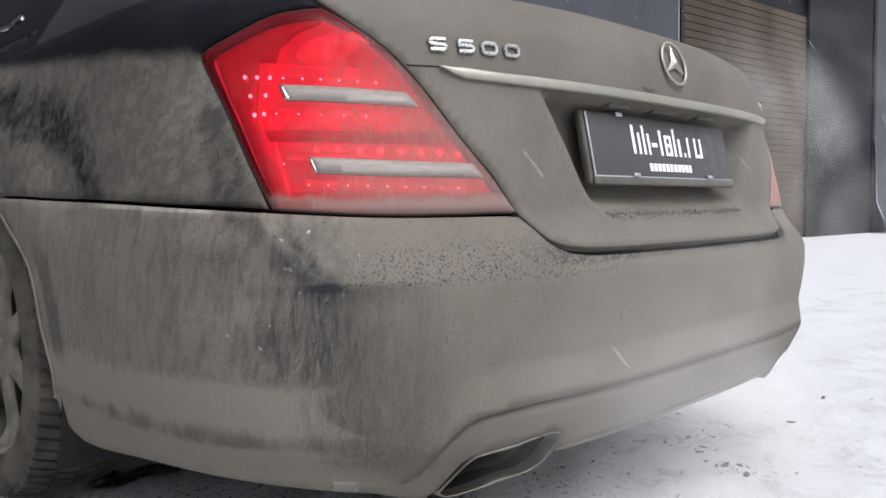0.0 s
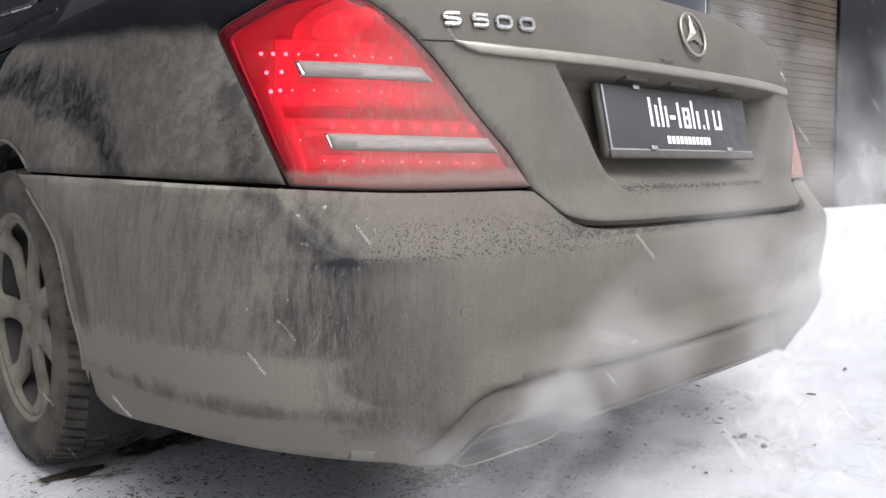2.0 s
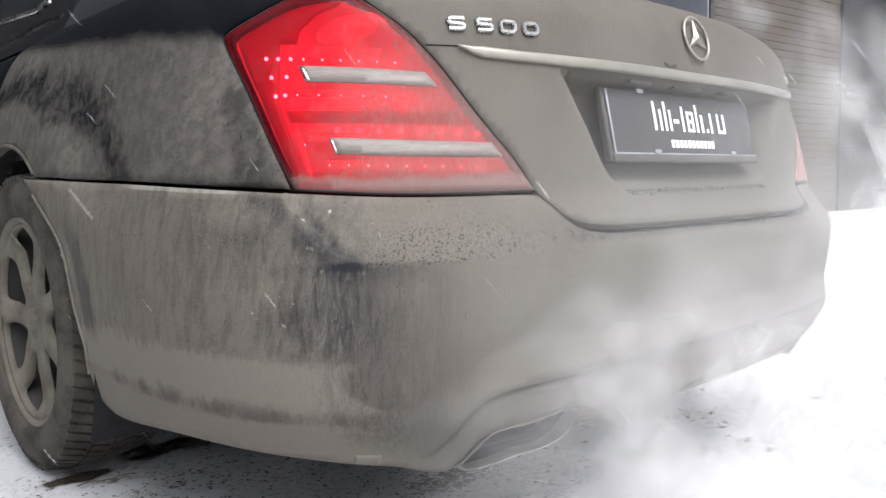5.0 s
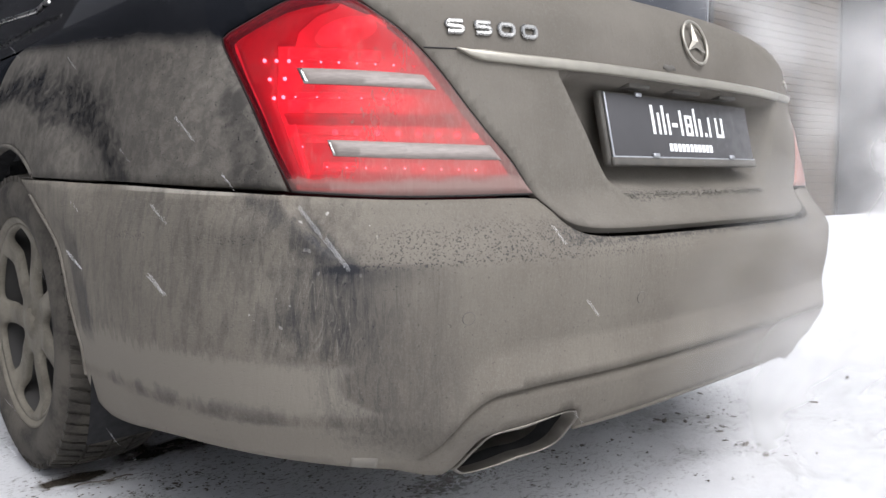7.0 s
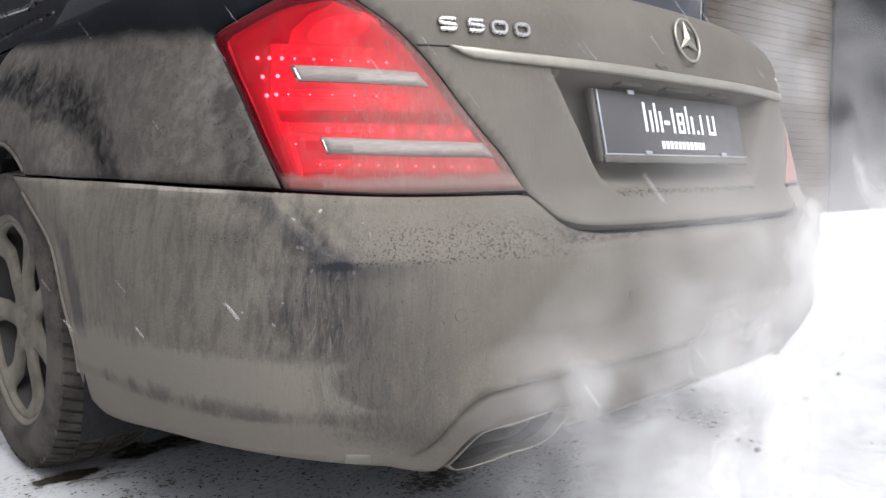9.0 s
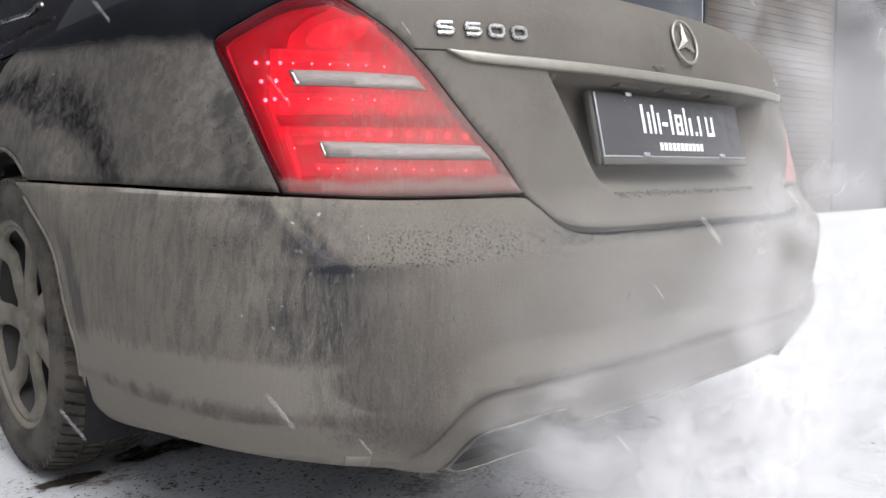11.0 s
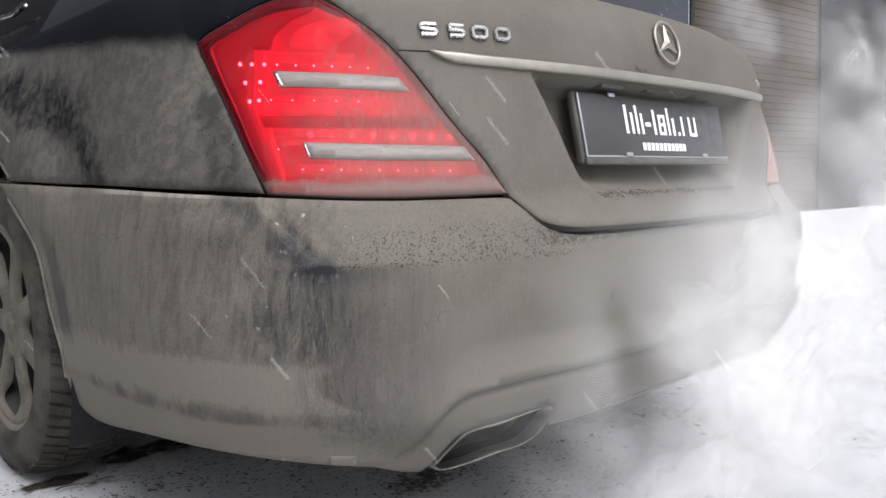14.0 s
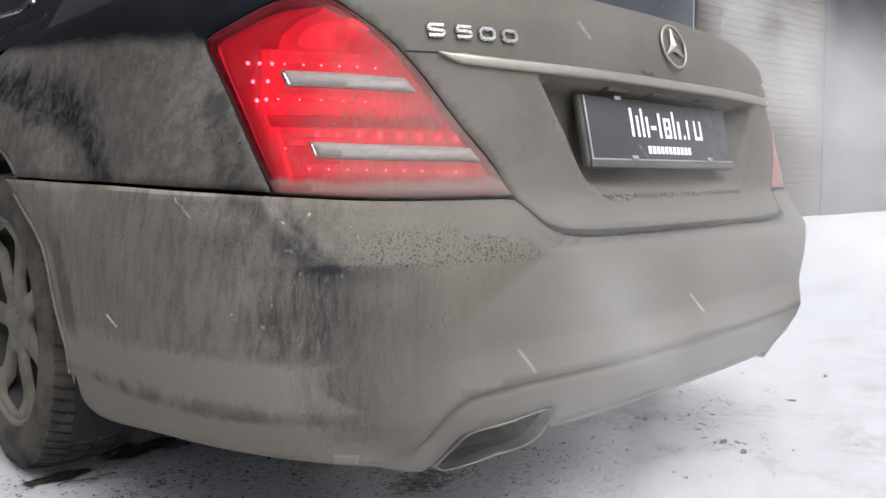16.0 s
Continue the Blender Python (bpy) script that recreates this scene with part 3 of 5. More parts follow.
def building():
    """The dark garage front behind the car."""
    turn = math.atan2(-0.10, 1.0)
    base = Matrix.Translation((8.0, 4.95, 0)) @ Matrix.Rotation(turn, 4, "Z")
    wall = thing("wall_garage", "dark steel-clad garage front with a shutter", "wall", kind="structure")
    wall.matrix_world = base
    bm = bmesh.new()
    box(bm, (-26, 0.10, -0.2), (1.03, 0.35, 5.5))
    box(bm, (4.83, 0.10, -0.2), (24, 0.35, 5.5))
    box(bm, (1.03, 0.10, 3.8), (4.83, 0.35, 5.5))
    part("backing", bm, M["cladding"], wall, smooth=False)
    door = thing("shutter_door", "brown slatted steel shutter, closed", "garage door")
    door.matrix_world = base
    slat = None
    for i in range(34):
        if slat is None:
            bm = bmesh.new()
            box(bm, (1.10, 0.02, 0.0), (4.78, 0.06, 0.104), 0.008)
            slat = part("slat", bm, M["slat"], door, smooth=False)
        else:
            o = slat.copy()
            scene.collection.objects.link(o)
            o.location = (0, 0, 0.112 * i)
    bm = bmesh.new()
    box(bm, (1.10, 0.062, 0), (4.78, 0.075, 3.8))
    part("back_sheet", bm, M["gap"], door, smooth=False)

    def sheet(x0, x1, mat, name, label, y=0.0, z1=5.4):
        bm = bmesh.new()
        box(bm, (x0, y, 0.0), (x1, y + 0.04, z1), 0.006)
        o = part(name, bm, mat, wall, label, smooth=False)
        return o
    sheet(1.00, 1.08, M["gap"], "door_post", "black steel door post", -0.03)
    sheet(-3.1, 0.98, M["cladding_grey"], "cladding_panel", "grey steel panel")
    for k in range(3):
        sheet(-6.2 - 3.1 * k, -3.14 - 3.1 * k, M["cladding"], "cladding_panel", "black steel panel")
    sheet(4.80, 7.36, M["cladding"], "cladding_panel", "black steel panel", -0.03)
    sheet(7.38, 7.50, M["gap"], "door_post", "black steel post", -0.05)
    sheet(7.53, 9.6, M["cladding_grey"], "cladding_panel", "grey steel panel", -0.02)
    # a sheet of cladding bent away from the wall at its foot
    bm = bmesh.new()
    pts = [(7.42, -.07, 1.84), (7.50, -.10, .60), (7.20, -.42, .02), (7.80, -.09, 1.84), (7.98, -.12, .60), (8.2, -.40, .02)]
    front = [bm.verts.new(p) for p in pts]
    back = [bm.verts.new((x, y + .012, z)) for x, y, z in pts]
    for a, b, c, d in ((0, 1, 4, 3), (1, 2, 5, 4)):
        bm.faces.new([front[i] for i in (a, b, c, d)])
        bm.faces.new([back[i] for i in (d, c, b, a)])
    for a, b in ((0, 1), (1, 2), (2, 5), (5, 4), (4, 3), (3, 0)):
        bm.faces.new((front[a], front[b], back[b], back[a]))
    bmesh.ops.recalc_face_normals(bm, faces=bm.faces)
    part("bent_sheet", bm, M["cladding_grey"], wall, "grey steel sheet bent outward at its foot", smooth=False)
    bm = bmesh.new()
    sweep(bm, [(7.412, -.075, 1.85), (7.492, -.105, .60), (7.36, -.30, .25)], .010, 6)
    part("bare_edge", bm, M["edge"], wall, "bright bare edge of the bent sheet")
    for k in range(3):
        sheet(9.64 + 3.1 * k, 12.7 + 3.1 * k, M["cladding"], "cladding_panel", "black steel panel")


def unseen_wall():
    """A plain dark wall out of view, added to darken the car's reflections and left side."""
    bm = bmesh.new()
    box(bm, (-13.3, -14, -.2), (-13.0, 9, 5.0))
    tagged(part("wall_unseen", bm, M["cladding"], smooth=False), "plain dark wall out of view, added to dim the car's left side", "wall", kind="structure")


ground()
building()
unseen_wall()


# ---- the car ----
def arch(r, a0, a1, n=20):
    """Points on the wheel arch, as metres round the body and height; angles from the rearward axis."""
    res = []
    for i in range(n + 1):
        a = radians(a0 + (a1 - a0) * i / n)
        res.append((-(AXLE_Y - r * math.cos(a) - SIDE_Y + S1), AXLE_Z + r * math.sin(a)))
    return res


LID_EDGE = [(-.15, .566), (-.33, .568), (-.386, .574), (-.408, .583), (-.418, .599), (-.426, .619), (-.472, .671), (-.541, .722),
            (-.606, .776), (-.664, .828), (-.708, .869), (-.745, .896), (-.769, .915), (-.797, .937), (-.825, .965), (-.852, .995), (-.865, 1.015)]
EXHAUST = [(-.638, .2045, 1), (-.622, .192), (-.573, .1955), (-.518, .205), (-.472, .213), (-.449, .226), (-.434, .252), (-.4205, .268), (-.4215, .2815, 1), (-.445, .2845), (-.519, .2755), (-.571, .2695), (-.594, .2635), (-.616, .241)]
LAMP_EDGE = [(-.847, .634, 1), (-.677, .6255), (-.431, .6255, 1), (-.478, .671), (-.547, .723), (-.612, .777), (-.670, .829), (-.714, .869), (-.751, .896),
             (-.776, .912), (-.800, .927, 1), (-.830, .9245), (-.870, .9165), (-.932, .888), (-.970, .8705), (-.979, .8635), (-.976, .853), (-.956, .824), (-.924, .772), (-.884, .697)]


def car_body(car):
    # bumper: one moulding from wheel arch to wheel arch
    top = [(-.15, .5525), (-.33, .5545), (-.391, .561), (-.4155, .574), (-.424, .597), (-.4325, .6165, 1), (-.455, .6185, 1), (-.677, .6195), (-.849, .6275),
           (-.957, .6335), (-1.247, .645), (-1.700, .6575, 1)]
    front = [(-1.641, .625), (-1.545, .560), (-1.497, .500), (-1.475, .430), (-1.452, .345), (-1.472, .285), (-1.455, .235), (-1.380, .2155), (-1.138, .236), (-1.0, .237),
             (-.878, .230), (-.772, .218), (-.719, .211), (-.650, .204, 1)]
    low = [(-.637, .218), (-.620, .245), (-.598, .268), (-.572, .2735), (-.519, .2800), (-.446, .289), (-.419, .2865), (-.415, .268), (-.428, .2545, 1), (-.285, .2565), (-.104, .258)]
    left = top + front + low
    outline = curve(left[::-1] + [(-p[0], *p[1:]) for p in left], 0.012, True)[::1]
    crease = [(q, CREASE(abs(q), 1)) for q in np.arange(-.70, .701, .012)]
    grooves = [[(q, CREASE(abs(q), 1) - d) for q in np.arange(-.69, .691, .012)] for d in (.003, .0065, .0105)]
    soft = [(q, CREASE(abs(q), 1) + .058) for q in np.arange(-.66, .661, .012)]
    ridge = [[(-RIDGE(z, 1) + d, z) for z in np.arange(.535, .614, .008)] for d in (-.0055, 0, .0055)]
    panel("bumper", outline, M["bumper"], car, "rear bumper under streaked grey road dirt", surface=bumper_skin, lines=(crease, *grooves, *ridge, soft))

    # lid with the sunk plate bay
    lid = curve(LID_EDGE[::-1] + [(-p[0], *p[1:]) for p in LID_EDGE], 0.012, False)
    bay = [(-.449, .824, 1), (-.330, .722), (-.268, .662), (-.244, .640), (-.214, .624, 1), (-.054, .614), (0, .6135)]
    bay = bay + mirror(bay)[1:]
    rimline = curve(bay, 0.010) + curve([(.449, .824, 1), (0, .8245), (-.449, .824, 1)], 0.012)[1:-1]
    ring = np.array(rimline)
    centre = np.array([0, .735])
    lip = [tuple(p + (centre - p) / np.linalg.norm(centre - p) * .014) for p in ring]

    def lid_skin(s, z):
        p = skin(s, z)
        if abs(s) < .46 and .60 < z < .83 and inside(rimline, np.array([[s, z]]))[0]:
            d = clearance(rimline, np.array([[s, z]]))[0]
            dz = z - .614
            low = smooth01(dz / .075)
            p = p + Vector((0, 1, 0)) * (.030 * smooth01(d / .022) + .034 * smooth01(d / .030) * low)
        return p
    panel("boot_lid", lid, M["lid"], car, "boot lid evenly coated in grey dirt", surface=lid_skin, lines=(rimline + rimline[:1], lip + lip[:1]), step=0.012)

    # deck and cabin above the lid and wings
    bm = bmesh.new()
    rows = []
    for k, (z, sh) in enumerate(((1.012, 0.0), (1.028, .06), (1.04, .16), (1.05, .40))):
        row = []
        for s in np.linspace(-2.6, 2.6, 61):
            p = Vector(shell(s, min(z, 1.019)))
            p.z = z - .006
            p.x *= 1 - sh * .5
            p.y = p.y + sh * (1.1 - p.y) if p.y < 1.1 else p.y
            row.append(bm.verts.new(p))
        rows.append(row)
    for a, b in zip(rows, rows[1:]):
        for i in range(60):
            bm.faces.new((a[i], a[i + 1], b[i + 1], b[i]))
    part("rear_deck", bm, M["door"], car, "black painted deck above the boot")
    bm = bmesh.new()
    rows = []
    for y, z, w in ((.78, 1.0, .62), (.95, 1.12, .66), (1.2, 1.27, .64), (1.5, 1.38, .60), (1.9, 1.45, .57), (2.6, 1.47, .56), (3.0, 1.42, .56), (3.6, 1.18, .62), (3.95, 1.0, .66)):
        row = [bm.verts.new((x * w, y + .10 * x * x, z - .05 * abs(x) ** 3)) for x in np.linspace(-1, 1, 15)]
        base_l, base_r = bm.verts.new((-.80, max(y, 1.0) + .1, .99)), bm.verts.new((.80, max(y, 1.0) + .1, .99))
        rows.append([base_l] + row + [base_r])
    for a, b in zip(rows, rows[1:]):
        for i in range(16):
            bm.faces.new((a[i], a[i + 1], b[i + 1], b[i]))
    part("rear_window", bm, M["glass"], car, "dark rear window and roof")

    for sg in (1, -1):
        def side(pts):
            return pts if sg > 0 else mirror(pts)
        # wing between lamp, bumper, wheel and door
        wing = [(-1.700, .6635, 1), (-1.247, .651), (-.957, .6395), (-.855, .634, 1), (-.889, .697), (-.929, .772), (-.961, .824), (-.981, .853),
                (-.984, .8645), (-.973, .8745), (-.934, .892), (-.871, .921), (-.831, .929), (-.803, .932, 1), (-.832, .965), (-.859, .995), (-.872, 1.015, 1),
                (-1.30, 1.017), (-1.755, 1.017, 1), (-1.86, .985), (-1.99, .955), (-2.07, .87), (-2.12, .78), (-2.13, .66, 1)]
        wheelhouse = arch(.392, 128, 55, 16)
        wing = curve(wing + [(*wheelhouse[0], 1)] + wheelhouse[1:-1] + [(*wheelhouse[-1], 1)], 0.012, True)
        panel("rear_wing", side(wing), M["quarter"], car, "black rear wing, glossy above a dirt line", rim=0.02)
        # rolled lips of the wheel arch on bumper and wing
        lip = curve([(-1.641, .625), (-1.545, .560), (-1.497, .500), (-1.475, .430), (-1.452, .345), (-1.472, .285)], .014)
        bm = bmesh.new()
        sweep(bm, [bumper_skin(sg * s, z, -.0012) for s, z in lip], .0044, 8)
        part("arch_lip", bm, M["bumper"], car, "rolled arch edge of the bumper")
        bm = bmesh.new()
        sweep(bm, [skin(sg * s, z, -.0012) for s, z in arch(.394, 126, 56, 30)], .0044, 8)
        part("arch_lip", bm, M["quarter"], car, "rolled arch edge of the wing")
        # rear door
        leaf = curve([(-1.765, 1.017, 1), (-1.868, .990), (-1.998, .960), (-2.078, .875), (-2.128, .78), (-2.138, .60), (-2.15, .30, 1), (-3.10, .28, 1), (-3.10, 1.017, 1)], 0.03, True)
        panel("rear_door", side(leaf), M["door"], car, "black rear door edge", step=0.04)
        # bright line under the side glass
        bm = bmesh.new()
        sweep(bm, [(-sg * x, y, z) for x, y, z in ((.762, 1.35, 1.100), (.768, 1.42, 1.086), (.770, 1.75, 1.108), (.765, 2.3, 1.13), (.76, 3.0, 1.13))], .007)
        part("window_trim", bm, M["chrome"], car, "chrome window trim")

    # the forward half of the car, plain
    bm = bmesh.new()
    rows = []
    for y, w, top, low in ((2.30, .905, 1.00, .25), (3.3, .915, .985, .24), (4.1, .915, .93, .24), (4.7, .88, .84, .25), (4.95, .78, .72, .28), (5.03, .60, .60, .34)):
        row = []
        for a in np.linspace(0, math.tau, 40, endpoint=False):
            cx, cz = math.cos(a), math.sin(a)
            row.append(bm.verts.new((w * math.copysign(abs(cx) ** .4, cx), y, (top + low) / 2 + (top - low) / 2 * math.copysign(abs(cz) ** .45, cz))))
        rows.append(row)
    for a, b in zip(rows, rows[1:]):
        for i in range(40):
            bm.faces.new((a[i], b[i], b[(i + 1) % 40], a[(i + 1) % 40]))
    bm.faces.new(rows[-1])
    bmesh.ops.recalc_face_normals(bm, faces=bm.faces)
    part("front_body", bm, M["door"], car, "black front body")
    # dark structure behind the gaps
    bm = bmesh.new()
    rows = []
    for z in np.arange(.20, 1.011, .03):
        row = []
        for s in np.linspace(-2.6, 2.6, 131):
            deep = .042
            if z < .84 and abs(s) < .47 and z > .58:
                deep = .095
            p = Vector(shell(s, z)) - outward(shell, s, z) * deep
            row.append(bm.verts.new(p))
        rows.append(row)
    for a, b in zip(rows, rows[1:]):
        for i in range(130):
            mid = (a[i].co + b[i + 1].co) / 2
            if math.hypot(mid.y - AXLE_Y, mid.z - AXLE_Z) < .40 or (mid.z < .30 and abs(mid.x) < .68) or (mid.z < .24):
                continue
            bm.faces.new((a[i], a[i + 1], b[i + 1], b[i]))
    part("inner_shell", bm, M["gap"], car)
    bm = bmesh.new()
    box(bm, (-.72, .16, .22), (.72, 3.0, .30), .02)
    part("underbody", bm, M["gap"], car)
    for sg in (-1, 1):
        bm = bmesh.new()
        # wheel housing
        pts = []
        for x in (.60, .90):
            pts.append([bm.verts.new((sg * x, AXLE_Y - .41 * math.cos(a), AXLE_Z + .41 * math.sin(a))) for a in np.linspace(-.5, math.pi + .5, 30)])
        for i in range(29):
            bm.faces.new((pts[0][i], pts[0][i + 1], pts[1][i + 1], pts[1][i]))
        bm.faces.new(pts[0])
        part("wheel_housing", bm, M["gap"], car)


def lathe(bm, profile, steps):
    """Turns (radius, x) round the x axis."""
    rings = []
    for r, x in profile:
        rings.append([bm.verts.new((x, r * math.cos(k * math.tau / steps), r * math.sin(k * math.tau / steps))) for k in range(steps)])
    for a, b in zip(rings, rings[1:]):
        for k in range(steps):
            bm.faces.new((a[k], b[k], b[(k + 1) % steps], a[(k + 1) % steps]))
    return rings


def wheel(car, sg, y):
    """Tyre and seven-spoke alloy; local -x faces outward."""
    hub = new("wheel")
    hub.parent = car
    hub.matrix_basis = pose(sg * AXLE_X, y + .022, AXLE_Z, 0, 0, 0 if sg < 0 else 180)
    tagged(hub, "road-dusted wheel with seven-spoke alloy")
    bm = bmesh.new()
    prof = [(.236, -.092), (.243, -.106), (.262, -.114), (.290, -.118), (.312, -.112), (.327, -.098), (.333, -.085), (.337, -.04), (.337, .04), (.333, .085), (.322, .105), (.290, .118), (.24, .10), (.225, .07), (.225, -.07), (.236, -.092)]
    lathe(bm, prof, 96)
    part("tyre", bm, M["tyre"], hub, "black winter tyre caked with dust")
    # tread blocks across the crown
    bm = bmesh.new()
    for k in range(72):
        a = k * math.tau / 72
        for x0, x1, lean in ((-.104, -.055, .5), (-.047, -.004, .9), (.004, .047, -.9), (.055, .104, -.5)):
            vs = []
            for r in (.328, .3425):
                for x, w in ((x0, -.030), (x1, -.030), (x1, .030), (x0, .030)):
                    ang = a + w + (x - (x0 + x1) / 2) * lean * 1.4
                    drop = .010 * smooth01((abs(x) - .075) / .03)
                    vs.append(bm.verts.new((x, (r - drop) * math.cos(ang), (r - drop) * math.sin(ang))))
            for f in ((4, 5, 6, 7), (0, 1, 5, 4), (1, 2, 6, 5), (2, 3, 7, 6), (3, 0, 4, 7)):
                bm.faces.new([vs[i] for i in f])
    part("tread", bm, M["tyre"], hub, smooth=False)
    bm = bmesh.new()
    lathe(bm, [(.222, -.085), (.2265, -.0965), (.2345, -.1015), (.2405, -.104), (.2415, -.098), (.236, -.090)][::-1], 72)
    part("rim", bm, M["rim"], hub, "dusty silver alloy rim")
    bm = bmesh.new()
    lathe(bm, [(.218, .08), (.212, -.02), (.2245, -.084)][::-1], 72)
    part("barrel", bm, M["barrel_shade"], hub, "rim barrel coloured dark for the shade inside")
    # spoke face: a dished disc with six windows
    from mathutils.geometry import delaunay_2d_cdt
    ring = [(.2265 * math.cos(t), .2265 * math.sin(t)) for t in np.linspace(0, math.tau, 90, endpoint=False)]
    holes = []
    for k in range(7):
        mid = (k + .5) * math.tau / 7
        pts = []
        for r, half in ((.217, .0), (.2165, .20), (.209, .300), (.160, .300), (.112, .250), (.080, 0.09)):
            pts.append((r, half))
        loop = [(r, h) for r, h in pts] + [(r, -h) for r, h in pts[:0:-1]]
        holes.append(curve([(r * math.cos(mid + h), r * math.sin(mid + h)) for r, h in loop], .008, True))
    gx, gy = np.meshgrid(np.arange(-.231, .2311, .011), np.arange(-.231, .2311, .011))
    pts = np.stack([gx.ravel(), gy.ravel()], 1)
    pts = pts[np.hypot(*pts.T) < .221]
    for h in holes:
        pts = pts[~inside(h, pts)]
        pts = pts[clearance(h, pts) > .004]
    co = [Vector(p) for p in ring]
    edges = [(i, (i + 1) % 90) for i in range(90)]
    for h in holes:
        k = len(co)
        co += [Vector(p) for p in h]
        edges += [(k + i, k + (i + 1) % len(h)) for i in range(len(h))]
    co += [Vector(p) for p in pts]
    vs, es, fs, *_ = delaunay_2d_cdt(co, edges, [], 1, 1e-6)
    cen = np.array([(sum(vs[i][0] for i in f) / 3, sum(vs[i][1] for i in f) / 3) for f in fs])
    bad = np.zeros(len(fs), bool)
    for h in holes:
        bad |= inside(h, cen)
    bm = bmesh.new()

    def face_x(u, v):
        r = math.hypot(u, v)
        a = (math.atan2(v, u) / (math.tau / 7) + .5) % 1.0
        crown = math.cos((a - .5) * math.tau) * .5 + .5
        x = -.082 + .012 * smooth01((r - .03) / .14) - .026 * smooth01((r - .175) / .05)
        x -= .010 * crown * smooth01((r - .06) / .05) * smooth01((.222 - r) / .05)
        if r < .034:
            x -= .006
        return x
    made = [bm.verts.new((face_x(v[0], v[1]), v[0], v[1])) for v in vs]
    for f, b in zip(fs, bad):
        if not b:
            bm.faces.new([made[i] for i in f])
    border = [e for e in bm.edges if len(e.link_faces) == 1]
    deep = {}
    for e in border:
        for v in e.verts:
            if v not in deep:
                deep[v] = bm.verts.new(v.co + Vector((.013, 0, 0)))
    for e in border:
        l = e.link_loops[0]
        a, b = l.vert, l.link_loop_next.vert
        bm.faces.new((b, a, deep[a], deep[b]))
    bmesh.ops.recalc_face_normals(bm, faces=bm.faces)
    part("spokes", bm, M["rim"], hub, "seven broad dusty spokes")
    bm = bmesh.new()
    lathe(bm, [(.0005, -.094), (.022, -.093), (.030, -.090), (.033, -.082), (.033, -.07)], 32)
    part("hub_cap", bm, M["rim"], hub)
    bm = bmesh.new()
    lathe(bm, [(.06, .0), (.165, .0), (.165, .02), (.06, .02)], 48)
    part("brake_disc", bm, M["gap"], hub)


car = thing("car", "black saloon car caked in grey road dirt on snow", "car")
car_body(car)
for sg in (-1, 1):
    wheel(car, sg, AXLE_Y)
    wheel(car, sg, AXLE_Y + 3.165)


# ---- lamps of the car ----
def lens_mat():
    """Red lamp glass: see-through, glossy, with a film of dirt that thickens downward and inward."""
    s = Shade("red_lamp_glass", 0.12)
    z, y = s.axis(2), s.axis(1)
    n = s.noise(16.0, 5)
    g = s.noise(140.0, 4)
    low = s.ramp(s.math("ADD", z, s.math("MULTIPLY", s.math("SUBTRACT", n, 0.5), 0.035)), 0.654, 0.641)
    near = s.ramp(s.math("ADD", y, s.math("MULTIPLY", s.math("SUBTRACT", n, 0.5), 0.05)), 0.26, 0.05)
    dust = s.math("ADD", s.math("MULTIPLY", low, 0.30), s.math("MULTIPLY", near, 0.36))
    dust = s.math("ADD", dust, s.math("MULTIPLY", s.ramp(n, 0.35, 0.75), 0.10))
    dust = s.math("ADD", dust, s.math("MULTIPLY", s.ramp(g, 0.5, 0.8), 0.07))
    runs = s.noise(1.0, 4, 0.6, vec=s.coords((150, 150, 16)), distort=0.6)
    dust = s.math("ADD", dust, s.math("MULTIPLY", s.ramp(runs, 0.46, 0.66), 0.07))
    s.put("Base Color", s.mix(s.ramp(dust, 0.02, 0.5), (0.20, 0.010, 0.018), (0.20, 0.135, 0.12)))
    s.put("Roughness", s.ramp(dust, 0.05, 0.4, 0.12, 0.75))
    clear = s.n.new("ShaderNodeBsdfTransparent")
    clear.inputs[0].default_value = (1.0, 0.26, 0.33, 1)
    mix = s.n.new("ShaderNodeMixShader")
    s.put("Specular IOR Level", 0.25)
    s.put(mix.inputs[0], s.math("ADD", dust, 0.29))
    s.l.new(clear.outputs[0], mix.inputs[1])
    s.l.new(s.bsdf.outputs[0], mix.inputs[2])
    s.l.new(mix.outputs[0], s.out.inputs["Surface"])
    return s.mat


def glow(name, color, strength, spread=0.3, scale=25.0, base=(0.35, 0.01, 0.02)):
    s = Shade(name, 0.3)
    s.put("Base Color", base)
    n = s.noise(scale, 3)
    s.put("Emission Color", color)
    s.put("Emission Strength", s.ramp(n, 0.3, 0.7, strength * (1 - spread), strength * (1 + spread)))
    return s.mat


M["lens"] = lens_mat()
M["glow_wide"] = glow("lit_red_reflector", (1.0, 0.05, 0.09), 0.42, 0.30, 14)
M["glow_bar"] = glow("lit_red_light_guide", (1.0, 0.06, 0.10), 0.62, 0.25, 40)
M["glow_dark"] = glow("dim_red_housing", (1.0, 0.02, 0.05), 0.085, 0.3, 14)
M["glow_mid"] = glow("lamp_divider", (1.0, 0.04, 0.07), 0.17, 0.4, 30)
M["led"] = glow("red_diode", (1.0, 0.36, 0.40), 4.5, 0.2, 30)
M["led_soft"] = glow("soft_red_diode", (1.0, 0.10, 0.14), 2.0, 0.3, 30)
M["lens_off"] = plain("unlit_red_glass_dusty", (0.27, 0.120, 0.095), 0.4, 0, 0.2, 40, 0.1)


def clear_mat():
    s = Shade("dusty_clear_strip", 0.5)
    n = s.noise(1.0, 4, vec=s.coords((60, 60, 400)))
    s.put("Base Color", s.mix(s.ramp(n, 0.3, 0.7), (0.185, 0.158, 0.143), (0.235, 0.203, 0.184)))
    return s.mat


M["clear"] = clear_mat()


